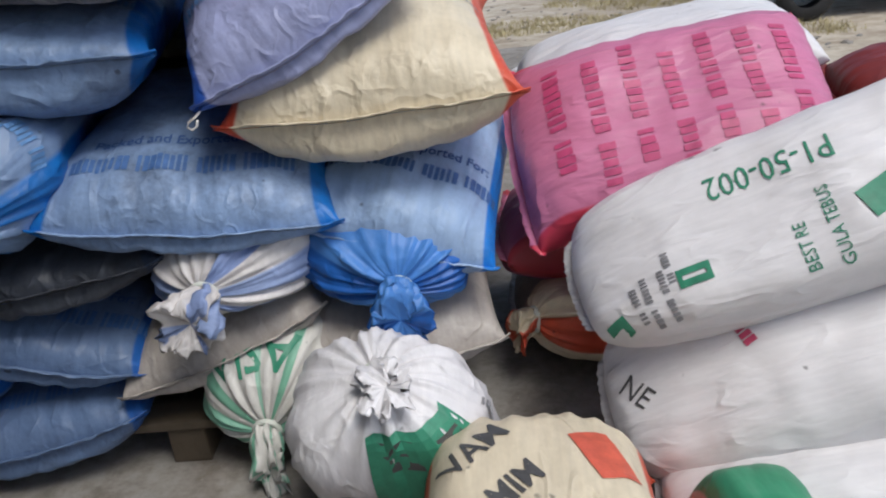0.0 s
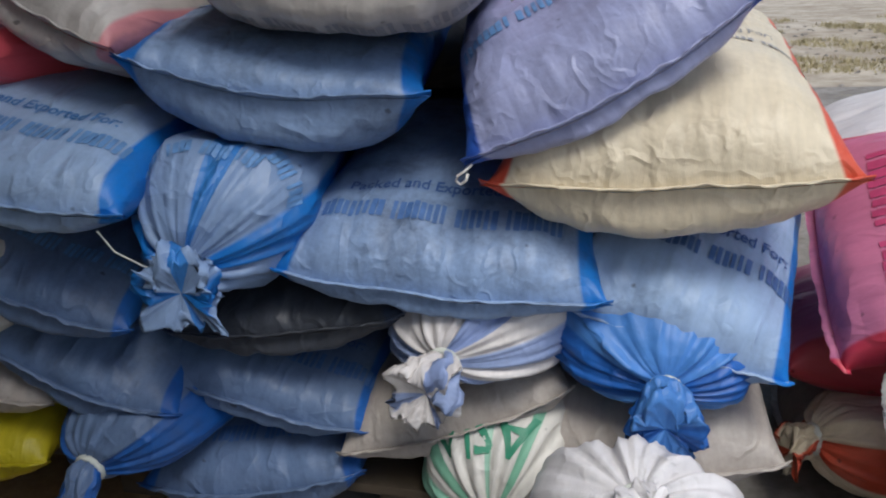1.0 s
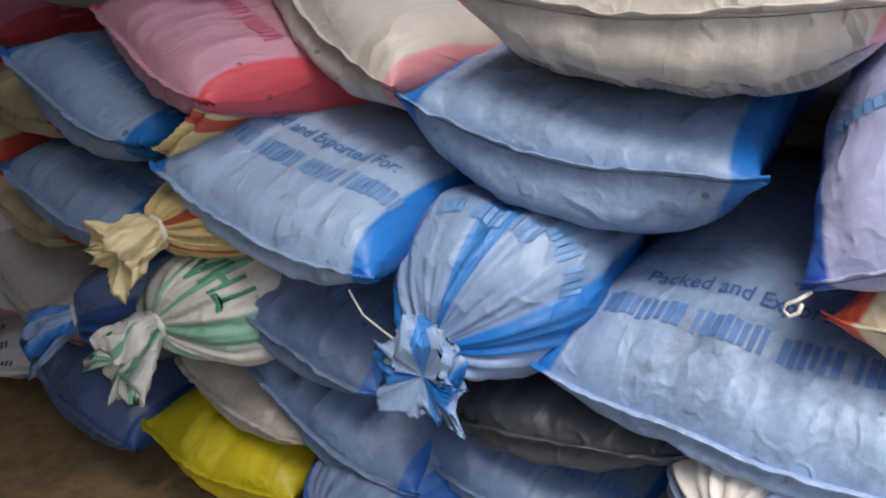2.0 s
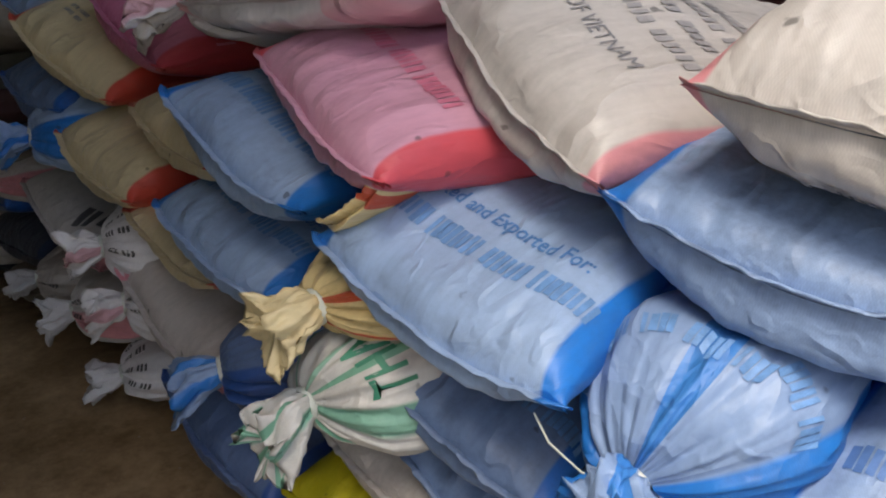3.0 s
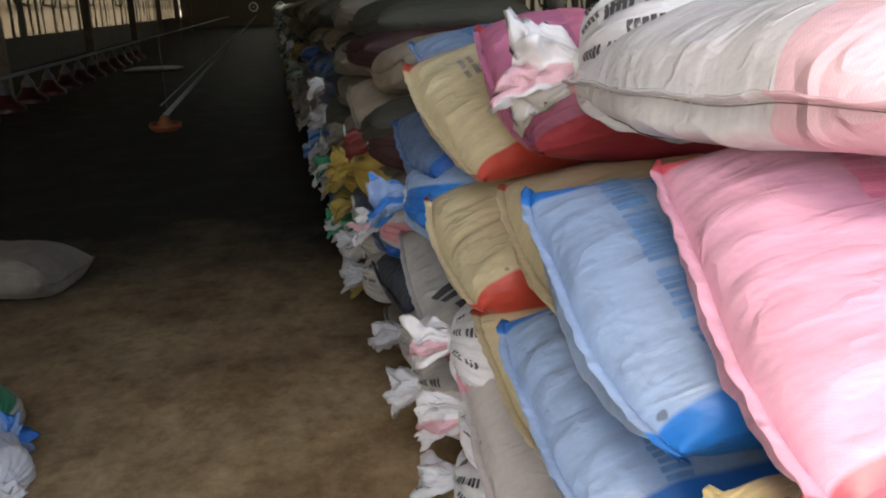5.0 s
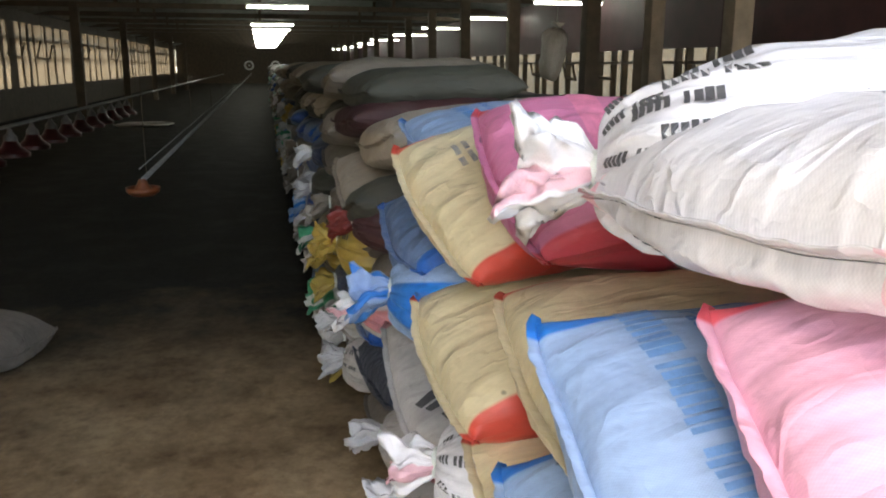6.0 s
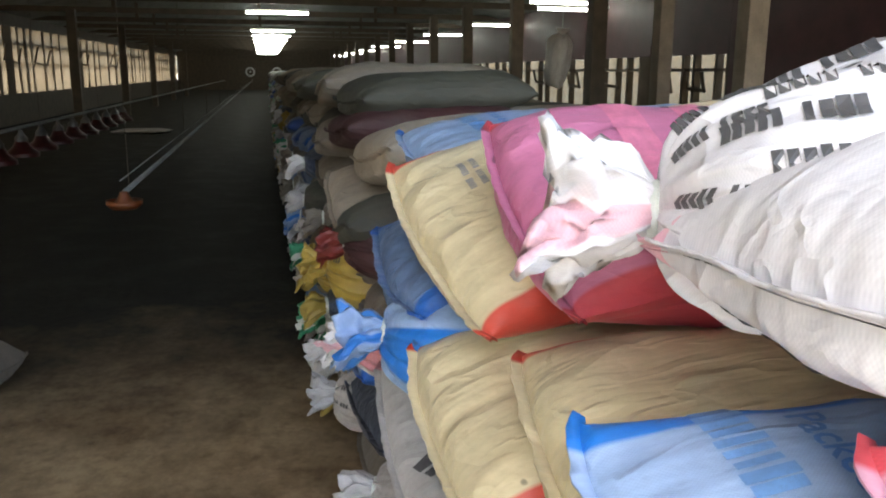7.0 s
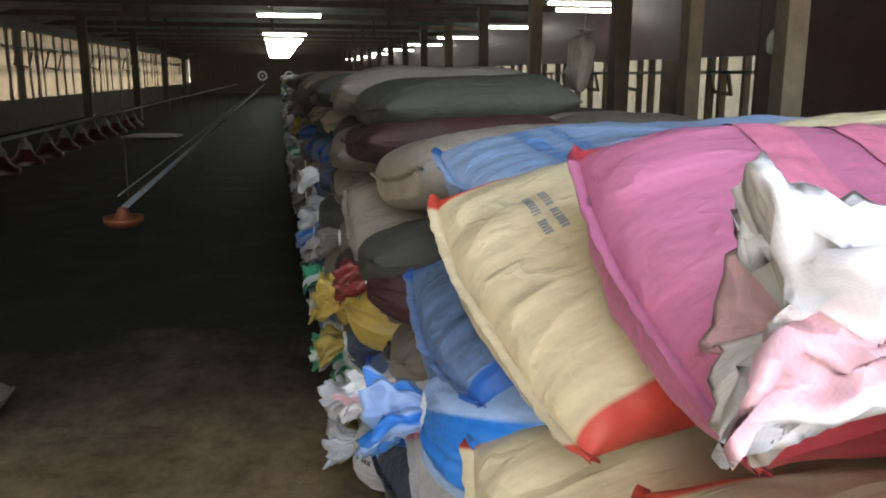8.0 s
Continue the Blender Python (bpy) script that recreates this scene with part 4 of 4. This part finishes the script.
sack("gold", "folded pale yellow sack edge under the pink sack", (-1.267, 1.289, 0.825), (-1.134, 1.311, 0.902), 0, 0, 0.4, 0.018, 0.018, 35, stitched=False)
sack("beige", "large grey-beige woven sack on top of the stack", (-3.95, 1.31, 1.0), (-3.38, 1.35, 1.07), 3, 3, 0.6, 0.10, 0.1, 36)
sack("maroon", "maroon woven sack under an olive-grey one", (-4.78, 1.3, 1.04), (-4.2, 1.32, 1.07), 2, 2, 0.7, 0.09, 0.08, 37)
sack("olive", "olive-grey woven sack on top of a maroon one", (-4.85, 1.34, 1.17), (-4.22, 1.38, 1.18), 4, 2, 0.7, 0.10, 0.07, 38)
tied_sack("bluestripe", "blue striped sack tied at the mouth with string", (-0.725, 1.355, 0.592), (0.2, -1, -0.05), 0.31, 0.26, 0.7, 0.06, 0.07, (0.01, 0, -0.03), 41, shift=(0.045, 0.045), prints=[(type_bars((5, 4), 0.006, 0.02, 0.008), "faintblue", a, 0.30, 15 * k - 20) for k, a in enumerate((35, 75, 120, 150))], tail=[(-0.725, 1.35, 0.59), (-0.77, 1.32, 0.605), (-0.81, 1.305, 0.635), (-0.83, 1.30, 0.67)])
tied_sack("whiteblue", "white and blue sack tied at the mouth", (-0.327, 1.45, 0.405), (-0.05, -1, -0.1), 0.34, 0.19, 0.75, 0.06, 0.05, (-0.02, 0, -0.04), 42, shift=(0.035, 0.015), prints=[(type_bars((4, 2), 0.012, 0.03, 0.012), "navy", -62, 0.34, 0)])
tied_sack("deepblue", "bright blue sack tied at the mouth", (0.03, 1.47, 0.375), (0.05, -1, -0.1), 0.37, 0.19, 0.75, 0.06, 0.05, (0.0, 0, -0.05), 43, shift=(0.0, 0.02))
tied_sack("whitegreen", "white and green printed sack tied at the mouth", (-0.255, 1.43, 0.115), (-0.05, -1, -0.15), 0.30, 0.21, 0.75, 0.06, 0.032, (0.01, 0, -0.07), 44, shift=(-0.02, 0.035), prints=[(letters("ASIA", 0.07, 0.8, 0.001), "green", 95, 0.26, 180)])
tied_sack("whitegreen", "white and green striped sack tied at the mouth", (-1.275, 1.235, 0.525), (0.1, -1, -0.1), 0.31, 0.25, 0.75, 0.085, 0.055, (-0.03, 0, -0.06), 45, shift=(0.07, 0.0), prints=[(letters("THAI", 0.06, 0.8, 0.001), "green", 60, 0.25, 180)])
tied_sack("gold", "pale yellow sack with red edge tied at the mouth", (-1.262, 1.262, 0.692), (0.0, -1, -0.1), 0.36, 0.16, 0.75, 0.085, 0.05, (-0.03, 0, -0.03), 46, ruffle_look="straw", curl=0.2, shift=(0.07, 0.02), prints=[(letters("THAI", 0.045, 0.8, 0.001), "black", 70, 0.3, 180)])
tied_sack("dingyshadeblue", "grimy blue sack tied at the mouth near the floor", (-0.975, 1.33, 0.20), (-0.05, -1, -0.2), 0.30, 0.2, 0.7, 0.07, 0.04, (0, 0, -0.07), 47, shift=(0.02, 0.03))
tied_sack("navy", "dark blue sack tied at the mouth", (-1.62, 1.25, 0.45), (-0.5, -1, -0.15), 0.32, 0.2, 0.7, 0.09, 0.045, (-0.03, 0, -0.04), 48, ruffle_look="bluestripe")
tied_sack("blue", "blue sack tied at the mouth, bright blue end", (-2.725, 1.25, 0.775), (-0.3, -1, 0.05), 0.34, 0.22, 0.7, 0.09, 0.06, (-0.02, 0, -0.03), 49, ruffle_look="bluestripe", shift=(0.05, 0.02))
tied_sack("white", "white sack with black printing, tied at the mouth, lying on top", (-1.914, 1.40, 1.15), (-0.42, -0.90, 0.0), 0.38, 0.27, 0.85, 0.11, 0.082, (-0.03, 0.01, -0.015), 50, ruffle_look="pinkwhite", curl=0.3, dome=0.22, cone=0.9, pleat=0.6, drape=0.15, shift=(0.02, 0.03),
          prints=[(type_bars((5, 4), 0.0066, 0.019, 0.008), "black", a, d, 90) for a, d in ((20, 0.30), (38, 0.24), (56, 0.30), (76, 0.26), (98, 0.3), (118, 0.27), (140, 0.3), (165, 0.26), (0, 0.25), (-25, 0.3), (10, 0.16), (45, 0.15), (80, 0.16), (115, 0.15), (150, 0.16), (-20, 0.17))])
LINES = ((6, 5), (5, 5), (6, 4))
sack("greypink", "grey-white lettered woven sack with pink ends, on the pink sack", (-1.868, 1.362, 1.128), (-1.22, 1.405, 1.165), 0, 1, 0.82, 0.125, 0.075, 51,
     [(letters("STOCK OF VIETNAM", 0.032, 0.85), "grey", -0.02, 0.20, 0, 1)] + [(type_bars(w, 0.014, 0.026, 0.018), "grey", -0.02, 0.26 + 0.055 * k, 0, 1) for k, w in enumerate(LINES)]
     + [(type_bars((5, 4), 0.016, 0.035, 0.02), "black", -0.17, 0.05, 0, -1)], sag=0.0, wrinkle=0.006)
MOUTHS = [
    (-2.33, 1.275, 0.535, "white", "pinkwhite", 3), (-2.21, 1.27, 0.41, "white", "pinkwhite", 5), (-2.44, 1.30, 0.115, "white", "white", 5),
    (-2.69, 1.265, 0.25, "grey", "white", 2), (-3.10, 1.275, 0.235, "greyplain", "palegrey", 1), (-3.42, 1.265, 0.53, "grey", "pinkwhite", 0),
    (-3.80, 1.24, 0.22, "greyplain", "palegrey", 5), (-3.92, 1.25, 0.33, "greyplain", "palegrey", 0), (-4.68, 1.235, 0.21, "green", "green", 0),
    (-4.31, 1.23, 0.52, "ochre", "ochre", 3), (-4.2, 1.24, 0.40, "green", "green", 0)]
SORTS = {"white": "white sack with black printing, tied, mouth fanned out", "grey": "grey-white sack tied at the mouth with a fanned-out end", "greyplain": "dull grey printed sack tied, mouth fanned out",
         "green": "green sack tied at the mouth with a fanned-out end", "ochre": "yellow sack with black printing tied at the mouth"}
for k, (kx, ky, kz, key, rk, marks) in enumerate(MOUTHS):
    tied_sack(key, SORTS[key], (kx, ky, kz), (-0.35, -1, -0.05), 0.40, 0.2, 0.7, 0.09, 0.052, (-0.02, 0, -0.02), 60 + k, ruffle_look=rk, curl=0.25,
              prints=[(type_bars((3, 3), 0.007, 0.018, 0.007), "black", a, 0.2, 75 + a / 4) for a in (15, 45, 75, 105, 135)[:marks]])

sack("beige", "grey-beige woven sack in the face of the stack", (-4.15, 1.25, 0.92), (-3.42, 1.25, 0.80), 2, 2, 0.8, 0.09, 0.08, 52)
tied_sack("maroon", "dark red sack tied at the mouth", (-3.5, 1.25, 0.80), (-0.35, -1, 0.0), 0.34, 0.16, 0.7, 0.08, 0.05, (-0.02, 0, -0.02), 53, ruffle_look="red")
tied_sack("ochre", "yellow sack with black printing tied at the mouth", (-3.85, 1.23, 0.66), (-0.35, -1, 0.0), 0.42, 0.2, 0.7, 0.09, 0.055, (-0.03, 0, -0.02), 55, ruffle_look="ochre", prints=[(type_bars((3, 3), 0.007, 0.018, 0.007), "black", a, 0.2, 80) for a in (30, 60, 90)])

def pallet(x0, x1, y0, y1):
    """A low timber pallet: deck boards on three bearers."""
    ob = holder("pallet", pose((x0 + x1) / 2, (y0 + y1) / 2, 0), "dark dirty timber pallet under the sacks", "pallet", "pallets under the stack")
    w, d = (x1 - x0) / 2, (y1 - y0) / 2
    for k in range(6):
        bm = bmesh.new()
        y = -d + 2 * d * k / 5.5
        box_bm(bm, (-w, y, 0.085), (w, y + 0.09, 0.105), 0.003)
        part("board", bm, WOOD, ob)
    for x in (-w, -0.04, w - 0.08):
        bm = bmesh.new()
        box_bm(bm, (x, -d + 0.01, 0.0), (x + 0.08, d - 0.01, 0.084), 0.004)
        part("bearer", bm, WOOD, ob)
    return ob


for x in (-0.45, -1.5, -2.55):
    pallet(x - 0.5, x + 0.5, 1.50, 2.4)

# ---------------------------------------------------------------- sacks outside, at the end of the stack
OUT = "sacks outside the shed"
sack("white", "white woven sack with green printing", (0.365, 1.52, 0.415), (0.385, 1.38, 0.30), -106, 15, 0.95, 0.10, 0.10, 71, [(letters("P1-50-002", 0.062, 0.8), "green", -0.05, 0.36, 269, 1), (bars([0.012, 0.012], 0.04, 0.008), "green", 0.085, 0.20, 0, 1), (bars([0.032], 0.008, 0.01), "green", 0.085, 0.177, 0, 1), (bars([0.032], 0.008, 0.01), "green", 0.085, 0.223, 0, 1), (letters("BEST RE", 0.028, 0.8), "green", 0.10, 0.37, 180, 1), (letters("GULA TEBUS", 0.028, 0.8), "green", 0.08, 0.42, 180, 1), (bars([0.05], 0.07, 0.01), "green", 0.06, 0.50, 20, 1), (bars([0.03], 0.055, 0.01), "green", 0.12, 0.045, 10, 1), (type_bars((5, 3), 0.006, 0.012, 0.01), "grey", 0.10, 0.10, 0, 1), (type_bars((4, 3), 0.006, 0.012, 0.01), "grey", 0.06, 0.165, 0, 1), (type_bars((7, 4), 0.006, 0.012, 0.01), "grey", 0.10, 0.12, 0, 1), (type_bars((6, 5), 0.006, 0.012, 0.01), "grey", 0.10, 0.15, 0, 1)], group=OUT, pinch=-0.75, stitched=False)
sack("white", "white woven sack with faint red printing", (0.42, 1.48, 0.185), (0.435, 1.32, 0.06), -106, 17, 1.0, 0.11, 0.11, 72, [(letters("NE", 0.055, 0.9), "black", 0.0, 0.07, 35, 1), (type_bars((5, 4), 0.012, 0.022, 0.02), "deepred", -0.08, 0.25, 200, 1)], group=OUT, pinch=-0.75, stitched=False)
sack("rose", "pink woven sack with red lettering", (0.29, 1.95, 0.67), (0.312, 1.588, 0.364), -88, 12, 0.62, 0.13, 0.09, 73, [(type_bars((8 + k % 3, 4 + k % 2), 0.0165, 0.032, 0.022), "rosered", 0.03 * (k % 2), 0.09 + 0.075 * k, 0, 1) for k in range(7)], group=OUT)
sack("white", "white woven sack behind the pink one", (0.36, 2.6, 0.56), (0.34, 2.15, 0.50), -88, 8, 0.75, 0.13, 0.08, 74, group=OUT)
sack("white", "white woven sack lowest by the apron", (0.50, 1.38, 0.06), (0.47, 1.10, 0.0), -100, 12, 0.9, 0.10, 0.05, 75, group=OUT)
sack("white", "white woven sack under the dark red one", (1.15, 2.3, 0.12), (1.12, 1.85, 0.12), -75, 2, 0.8, 0.12, 0.10, 83, group=OUT)
sack("white", "white woven sack under the dark red one", (1.12, 2.28, 0.33), (1.10, 1.85, 0.31), -75, 2, 0.8, 0.12, 0.10, 84, group=OUT)
sack("red", "dark red sack at the back", (1.15, 2.3, 0.55), (1.12, 1.9, 0.45), -75, 2, 0.8, 0.12, 0.07, 76, group=OUT)
sack("greyplain", "grey sack lowest beneath the pink ones", (0.30, 2.25, 0.10), (0.28, 1.80, 0.10), -84, 0, 0.8, 0.12, 0.09, 85, group=OUT)
sack("pinkband", "pink sack low beneath the others", (0.28, 2.2, 0.30), (0.25, 1.75, 0.28), -84, 0, 0.8, 0.13, 0.10, 77, group=OUT)
tied_sack("cream", "small cream and red sack tied at the mouth", (0.30, 1.72, 0.16), (-1, -0.3, 0.1), 0.26, 0.2, 0.4, 0.05, 0.04, (0, 0, -0.04), 78, group=OUT)
tied_sack("white", "white and green sack standing upright, mouth tied", (-0.002, 1.25, 0.318), (-0.1, -0.55, 1), 0.34, 0.29, 0.42, 0.045, 0.04, (0.03, -0.04, -0.03), 79, group=OUT, dome=0.12, cone=0.8, curl=0.5, pleat=0.5, prints=[(bars([0.14], 0.19, 0.01), "green", -56, 0.50, 0), (bars([0.035], 0.05, 0.01), "black", -36, 0.30, 0), (bars([0.05], 0.04, 0.01), "black", -72, 0.26, 0), (type_bars((7,), 0.005, 0.012, 0.01), "grey", 2, 0.40, 90)])
sack("cream", "cream and red sack standing in front of the stack", (0.02, 0.86, 0.06), (0.44, 0.84, 0.06), 0, 0, 0.42, 0.2, 0.06, 80, [(bars([0.065], 0.10, 0.012), "vermilion", 0.10, 0.23, 24, 1), (letters("VAM", 0.07, 0.8, 0.001), "black", -0.09, 0.25, 40, 1), (letters("MIM", 0.06, 0.8, 0.001), "black", -0.03, 0.17, 40, 1)], group=OUT, wrinkle=0.07, lip=0.0)
sack("green", "green and white sack standing on the apron", (0.47, 0.80, 0.06), (0.66, 0.80, 0.06), 0, 0, 0.36, 0.16, 0.06, 81, group=OUT)


# ---------------------------------------------------------------- the rest of the stack, going down the shed
rnd = random.Random(11)
# Mostly dark colours, standing in for the dimmer light down the shed.
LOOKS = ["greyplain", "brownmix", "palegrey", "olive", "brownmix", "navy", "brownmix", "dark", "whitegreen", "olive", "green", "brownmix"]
NAMES = {"blue": BL, "grey": "grey-white woven sack with pink edge strip", "tan": "tan woven sack with red edge strips", "white": "white woven sack", "greyplain": "plain grey woven sack",
         "brownmix": "brown-grey woven sack", "navy": "dark blue woven sack", "dingyshadeblue": "grimy blue woven sack", "pinkband": "pink woven sack with red edges", "maroon": "maroon woven sack", "whitegreen": "white and green woven sack",
         "gold": "pale yellow woven sack", "green": "green woven sack", "whiteblue": "white and blue woven sack", "dark": "near-black woven sack", "palegrey": "pale grey woven sack", "olive": "olive-grey woven sack", "beige": "grey-beige woven sack"}
GROUP = "sacks further down the stack"


def far_pillow(key, seed):
    pil = Pillow(0.5, 0.82, 0.11, 0.075, seed=seed)
    ob = holder("sack", pose(0, 0, -50), NAMES[key] + " in the long stack", "sack", GROUP)
    part("sack_body", pil.body(28, 18), FAB[key], ob)
    part("seam_hem", pil.hem(0.0, 0.014, 30), FAB[key], ob)
    return ob


def far_tied(key, rkey, seed):
    ti = Tied(0.42, 0.2, 0.75, seed=seed)
    ob = holder("tied_sack", pose(0, 0, -50), NAMES[key] + " tied, in the long stack", "sack", GROUP)
    part("sack_body", ti.body(48, 16), FAB[key], ob)
    part("gathered_mouth", ti.ruffle(0.085, 0.05, (0, 0, -0.03), 44, 6), FAB[rkey], ob)
    part("tie_string", ti.band(), STRING, ob)
    return ob


# Dark colours again: the dimness far inside is put into the sacks.
protos = [far_pillow(k, 100 + i) for i, k in enumerate(["brownmix", "dark", "brownmix", "olive", "dark", "navy", "brownmix", "dingyshadeblue"])]
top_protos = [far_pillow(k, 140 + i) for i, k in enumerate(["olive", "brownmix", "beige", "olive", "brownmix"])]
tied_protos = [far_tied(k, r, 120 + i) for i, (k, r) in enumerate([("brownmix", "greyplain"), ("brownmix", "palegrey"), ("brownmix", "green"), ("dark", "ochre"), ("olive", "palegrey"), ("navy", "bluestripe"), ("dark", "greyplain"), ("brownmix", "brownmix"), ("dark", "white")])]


def put(p, x, y, z, yaw=0.0, roll=0.0, pitch=0.0):
    return copy_thing(p, pose(x, y, z, pitch, roll, yaw))


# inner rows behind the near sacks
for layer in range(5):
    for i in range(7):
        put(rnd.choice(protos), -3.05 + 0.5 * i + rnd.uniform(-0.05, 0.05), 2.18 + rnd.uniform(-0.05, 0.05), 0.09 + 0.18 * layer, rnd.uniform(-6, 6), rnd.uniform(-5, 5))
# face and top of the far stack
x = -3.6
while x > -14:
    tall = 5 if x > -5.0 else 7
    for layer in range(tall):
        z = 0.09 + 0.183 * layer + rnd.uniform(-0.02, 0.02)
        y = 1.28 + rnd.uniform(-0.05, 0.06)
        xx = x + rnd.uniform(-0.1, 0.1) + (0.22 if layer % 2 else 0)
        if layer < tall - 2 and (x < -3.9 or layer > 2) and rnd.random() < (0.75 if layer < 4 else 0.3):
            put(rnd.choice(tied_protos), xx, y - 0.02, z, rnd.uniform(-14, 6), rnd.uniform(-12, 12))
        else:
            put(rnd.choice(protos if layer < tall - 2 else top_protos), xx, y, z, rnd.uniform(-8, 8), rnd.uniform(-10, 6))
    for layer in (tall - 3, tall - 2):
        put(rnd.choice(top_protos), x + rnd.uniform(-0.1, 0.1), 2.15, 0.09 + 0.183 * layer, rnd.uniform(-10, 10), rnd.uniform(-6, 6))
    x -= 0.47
for p in protos + tied_protos + top_protos:
    for o in (*p.children_recursive, p):
        bpy.data.objects.remove(o)


def heap(name, x0, x1, label):
    """The far run of the stack as one joined mass of small sacks."""
    bm = bmesh.new()
    layer_uv = bm.loops.layers.uv.new("UVMap")
    x = x0
    while x > x1:
        for layer in range(7):
            for y in ((1.28, 2.1) if layer > 4 else (1.28,)):
                pil = Pillow(0.5, 0.82, 0.11, 0.075, seed=rnd.randint(1, 900))
                m = pose(x + rnd.uniform(-0.1, 0.1), y + rnd.uniform(-0.07, 0.07), 0.09 + 0.183 * layer, 0, rnd.uniform(-9, 9), rnd.uniform(-9, 9))
                mat = rnd.randint(0, len(LOOKS) - 1)
                rows = []
                for j in range(7):
                    s = 0.5 - 0.5 * math.cos(math.pi * j / 6)
                    rows.append([bm.verts.new(m @ pil.at(math.cos(2 * math.pi * i / 12), s, 1 if i <= 6 else -1)) for i in range(12)])
                for j in range(6):
                    for i in range(12):
                        f = bm.faces.new((rows[j][i], rows[j][(i + 1) % 12], rows[j + 1][(i + 1) % 12], rows[j + 1][i]))
                        f.smooth, f.material_index = True, mat
                        for loop in f.loops:
                            loop[layer_uv].uv = (math.cos(2 * math.pi * i / 12), j * 0.13)
        x -= 0.47
    me = bpy.data.meshes.new(name)
    bm.to_mesh(me)
    bm.free()
    for k in LOOKS:
        me.materials.append(FAB[k])
    return tagged(new(name, me), label, "sacks", "", "stuff")


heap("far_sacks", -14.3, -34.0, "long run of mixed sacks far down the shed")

# ---------------------------------------------------------------- loose things
sack("brownmix", "beige sack lying alone on the floor", (-4.35, -0.14, 0.10), (-4.80, 0.0, 0.10), 162, 0, 0.9, 0.13, 0.09, 90, group="loose bags on the floor")
tied_sack("green", "green and blue bag lying on the floor", (-3.07, 0.04, 0.08), (0.5, 0.5, 0.1), 0.3, 0.18, 0.3, 0.08, 0.06, (0, 0, -0.03), 91, ruffle_look="bluestripe", group="loose bags on the floor")
tied_sack("white", "white bag lying on the floor", (-2.76, 0.13, 0.05), (0.6, 0.4, 0.0), 0.28, 0.12, 0.3, 0.06, 0.05, (0, 0, -0.02), 92, group="loose bags on the floor")
tied_sack("greyplain", "pale bag hanging beside a timber post", (-10.6, 4.49, 1.74), (0.1, 0.12, 1), 0.40, 0.28, 0.62, 0.06, 0.07, (0, 0, 0), 93, group="hanging bag", tail=[(-10.6, 4.49, 1.74), (-10.6, 4.5, 2.1), (-10.6, 4.5, 2.56)])
tied_sack("whitegreen", "pale green plastic bag caught on the maroon wall", (-10.1, 6.62, 1.82), (0.3, 0.0, 1), 0.26, 0.12, 0.3, 0.08, 0.06, (0.03, 0, 0.02), 94, group="hanging bag", tail=[(-10.1, 6.62, 1.82), (-10.1, 6.7, 2.0), (-10.1, 6.79, 2.1)])
sack("greyplain", "flat pale empty sack lying on the far floor", (-19.9, -2.0, 0.04), (-19.2, -2.1, 0.04), 0, 0, 1.1, 0.05, 0.035, 95, group="loose bags on the floor", stitched=False)

cart = holder("trailer", pose(3.0, 7.1, -0.05, 0, 0, -8), "purple-grey farm trailer parked on the sand", "trailer")
bm = bmesh.new()
box_bm(bm, (-0.2, -0.1, 0.42), (3.4, 1.6, 1.2), 0.03)
part("body", bm, CART, cart)
bm = bmesh.new()
box_bm(bm, (-0.4, -0.04, 0.34), (3.4, 0.08, 0.44), 0.01)
part("rail", bm, CART, cart)
for wx in (0.05, 1.3):
    ring = lathe([(0.12, -0.09), (0.2, -0.1), (0.23, -0.06), (0.23, 0.06), (0.2, 0.1), (0.12, 0.09)], 28)
    bmesh.ops.rotate(ring, verts=ring.verts, matrix=Euler((radians(90), 0, 0)).to_matrix())
    bmesh.ops.translate(ring, verts=ring.verts, vec=(wx, -0.02, 0.23))
    wheel = part("tyre", ring, TYRE, cart)


def grass(count, x0, x1, y0, y1):
    bm = bmesh.new()
    g = random.Random(3)
    for _ in range(count):
        cx, cy = g.uniform(x0, x1), g.uniform(y0, y1)
        if noise.noise(Vector((cx * 0.9, cy * 0.9, 0))) < 0.05:
            continue
        for _ in range(7):
            a, h, w = g.uniform(0, 6.28), g.uniform(0.02, 0.07), 0.005
            bx, by = cx + g.uniform(-0.05, 0.05), cy + g.uniform(-0.05, 0.05)
            dx, dy = math.cos(a), math.sin(a)
            bm.faces.new([bm.verts.new(v) for v in ((bx - dy * w, by + dx * w, -0.055), (bx + dy * w, by - dx * w, -0.055), (bx + dx * h * 0.6, by + dy * h * 0.6, h - 0.05))])
    return bm


STRAW = plain("dry_grass", (0.50, 0.43, 0.24), 0.85, 0, 3, 0.4, 0.0)
tagged(part("dry_grass", grass(5200, -1.0, 3.2, 6.3, 13.0), STRAW), "patchy dry yellow grass on the sand", "grass", "", "stuff")


def pebbles(count, x0, x1, y0, y1):
    bm = bmesh.new()
    g = random.Random(8)
    for _ in range(count):
        m = pose(g.uniform(x0, x1), g.uniform(y0, y1), -0.05, g.uniform(-30, 30), g.uniform(-30, 30), g.uniform(0, 360)) @ Matrix.Diagonal((1.0, g.uniform(0.6, 0.9), g.uniform(0.4, 0.7), 1.0))
        made = bmesh.ops.create_icosphere(bm, subdivisions=1, radius=g.uniform(0.008, 0.04), matrix=m)["verts"]
        for v in made:
            v.co += Vector((g.uniform(-1, 1), g.uniform(-1, 1), g.uniform(-1, 1))) * 0.004
    return bm


tagged(part("pebbles", pebbles(420, -0.5, 5.0, 3.4, 12.0), SLAB), "small grey stones scattered on the sand", "stones", "", "stuff")
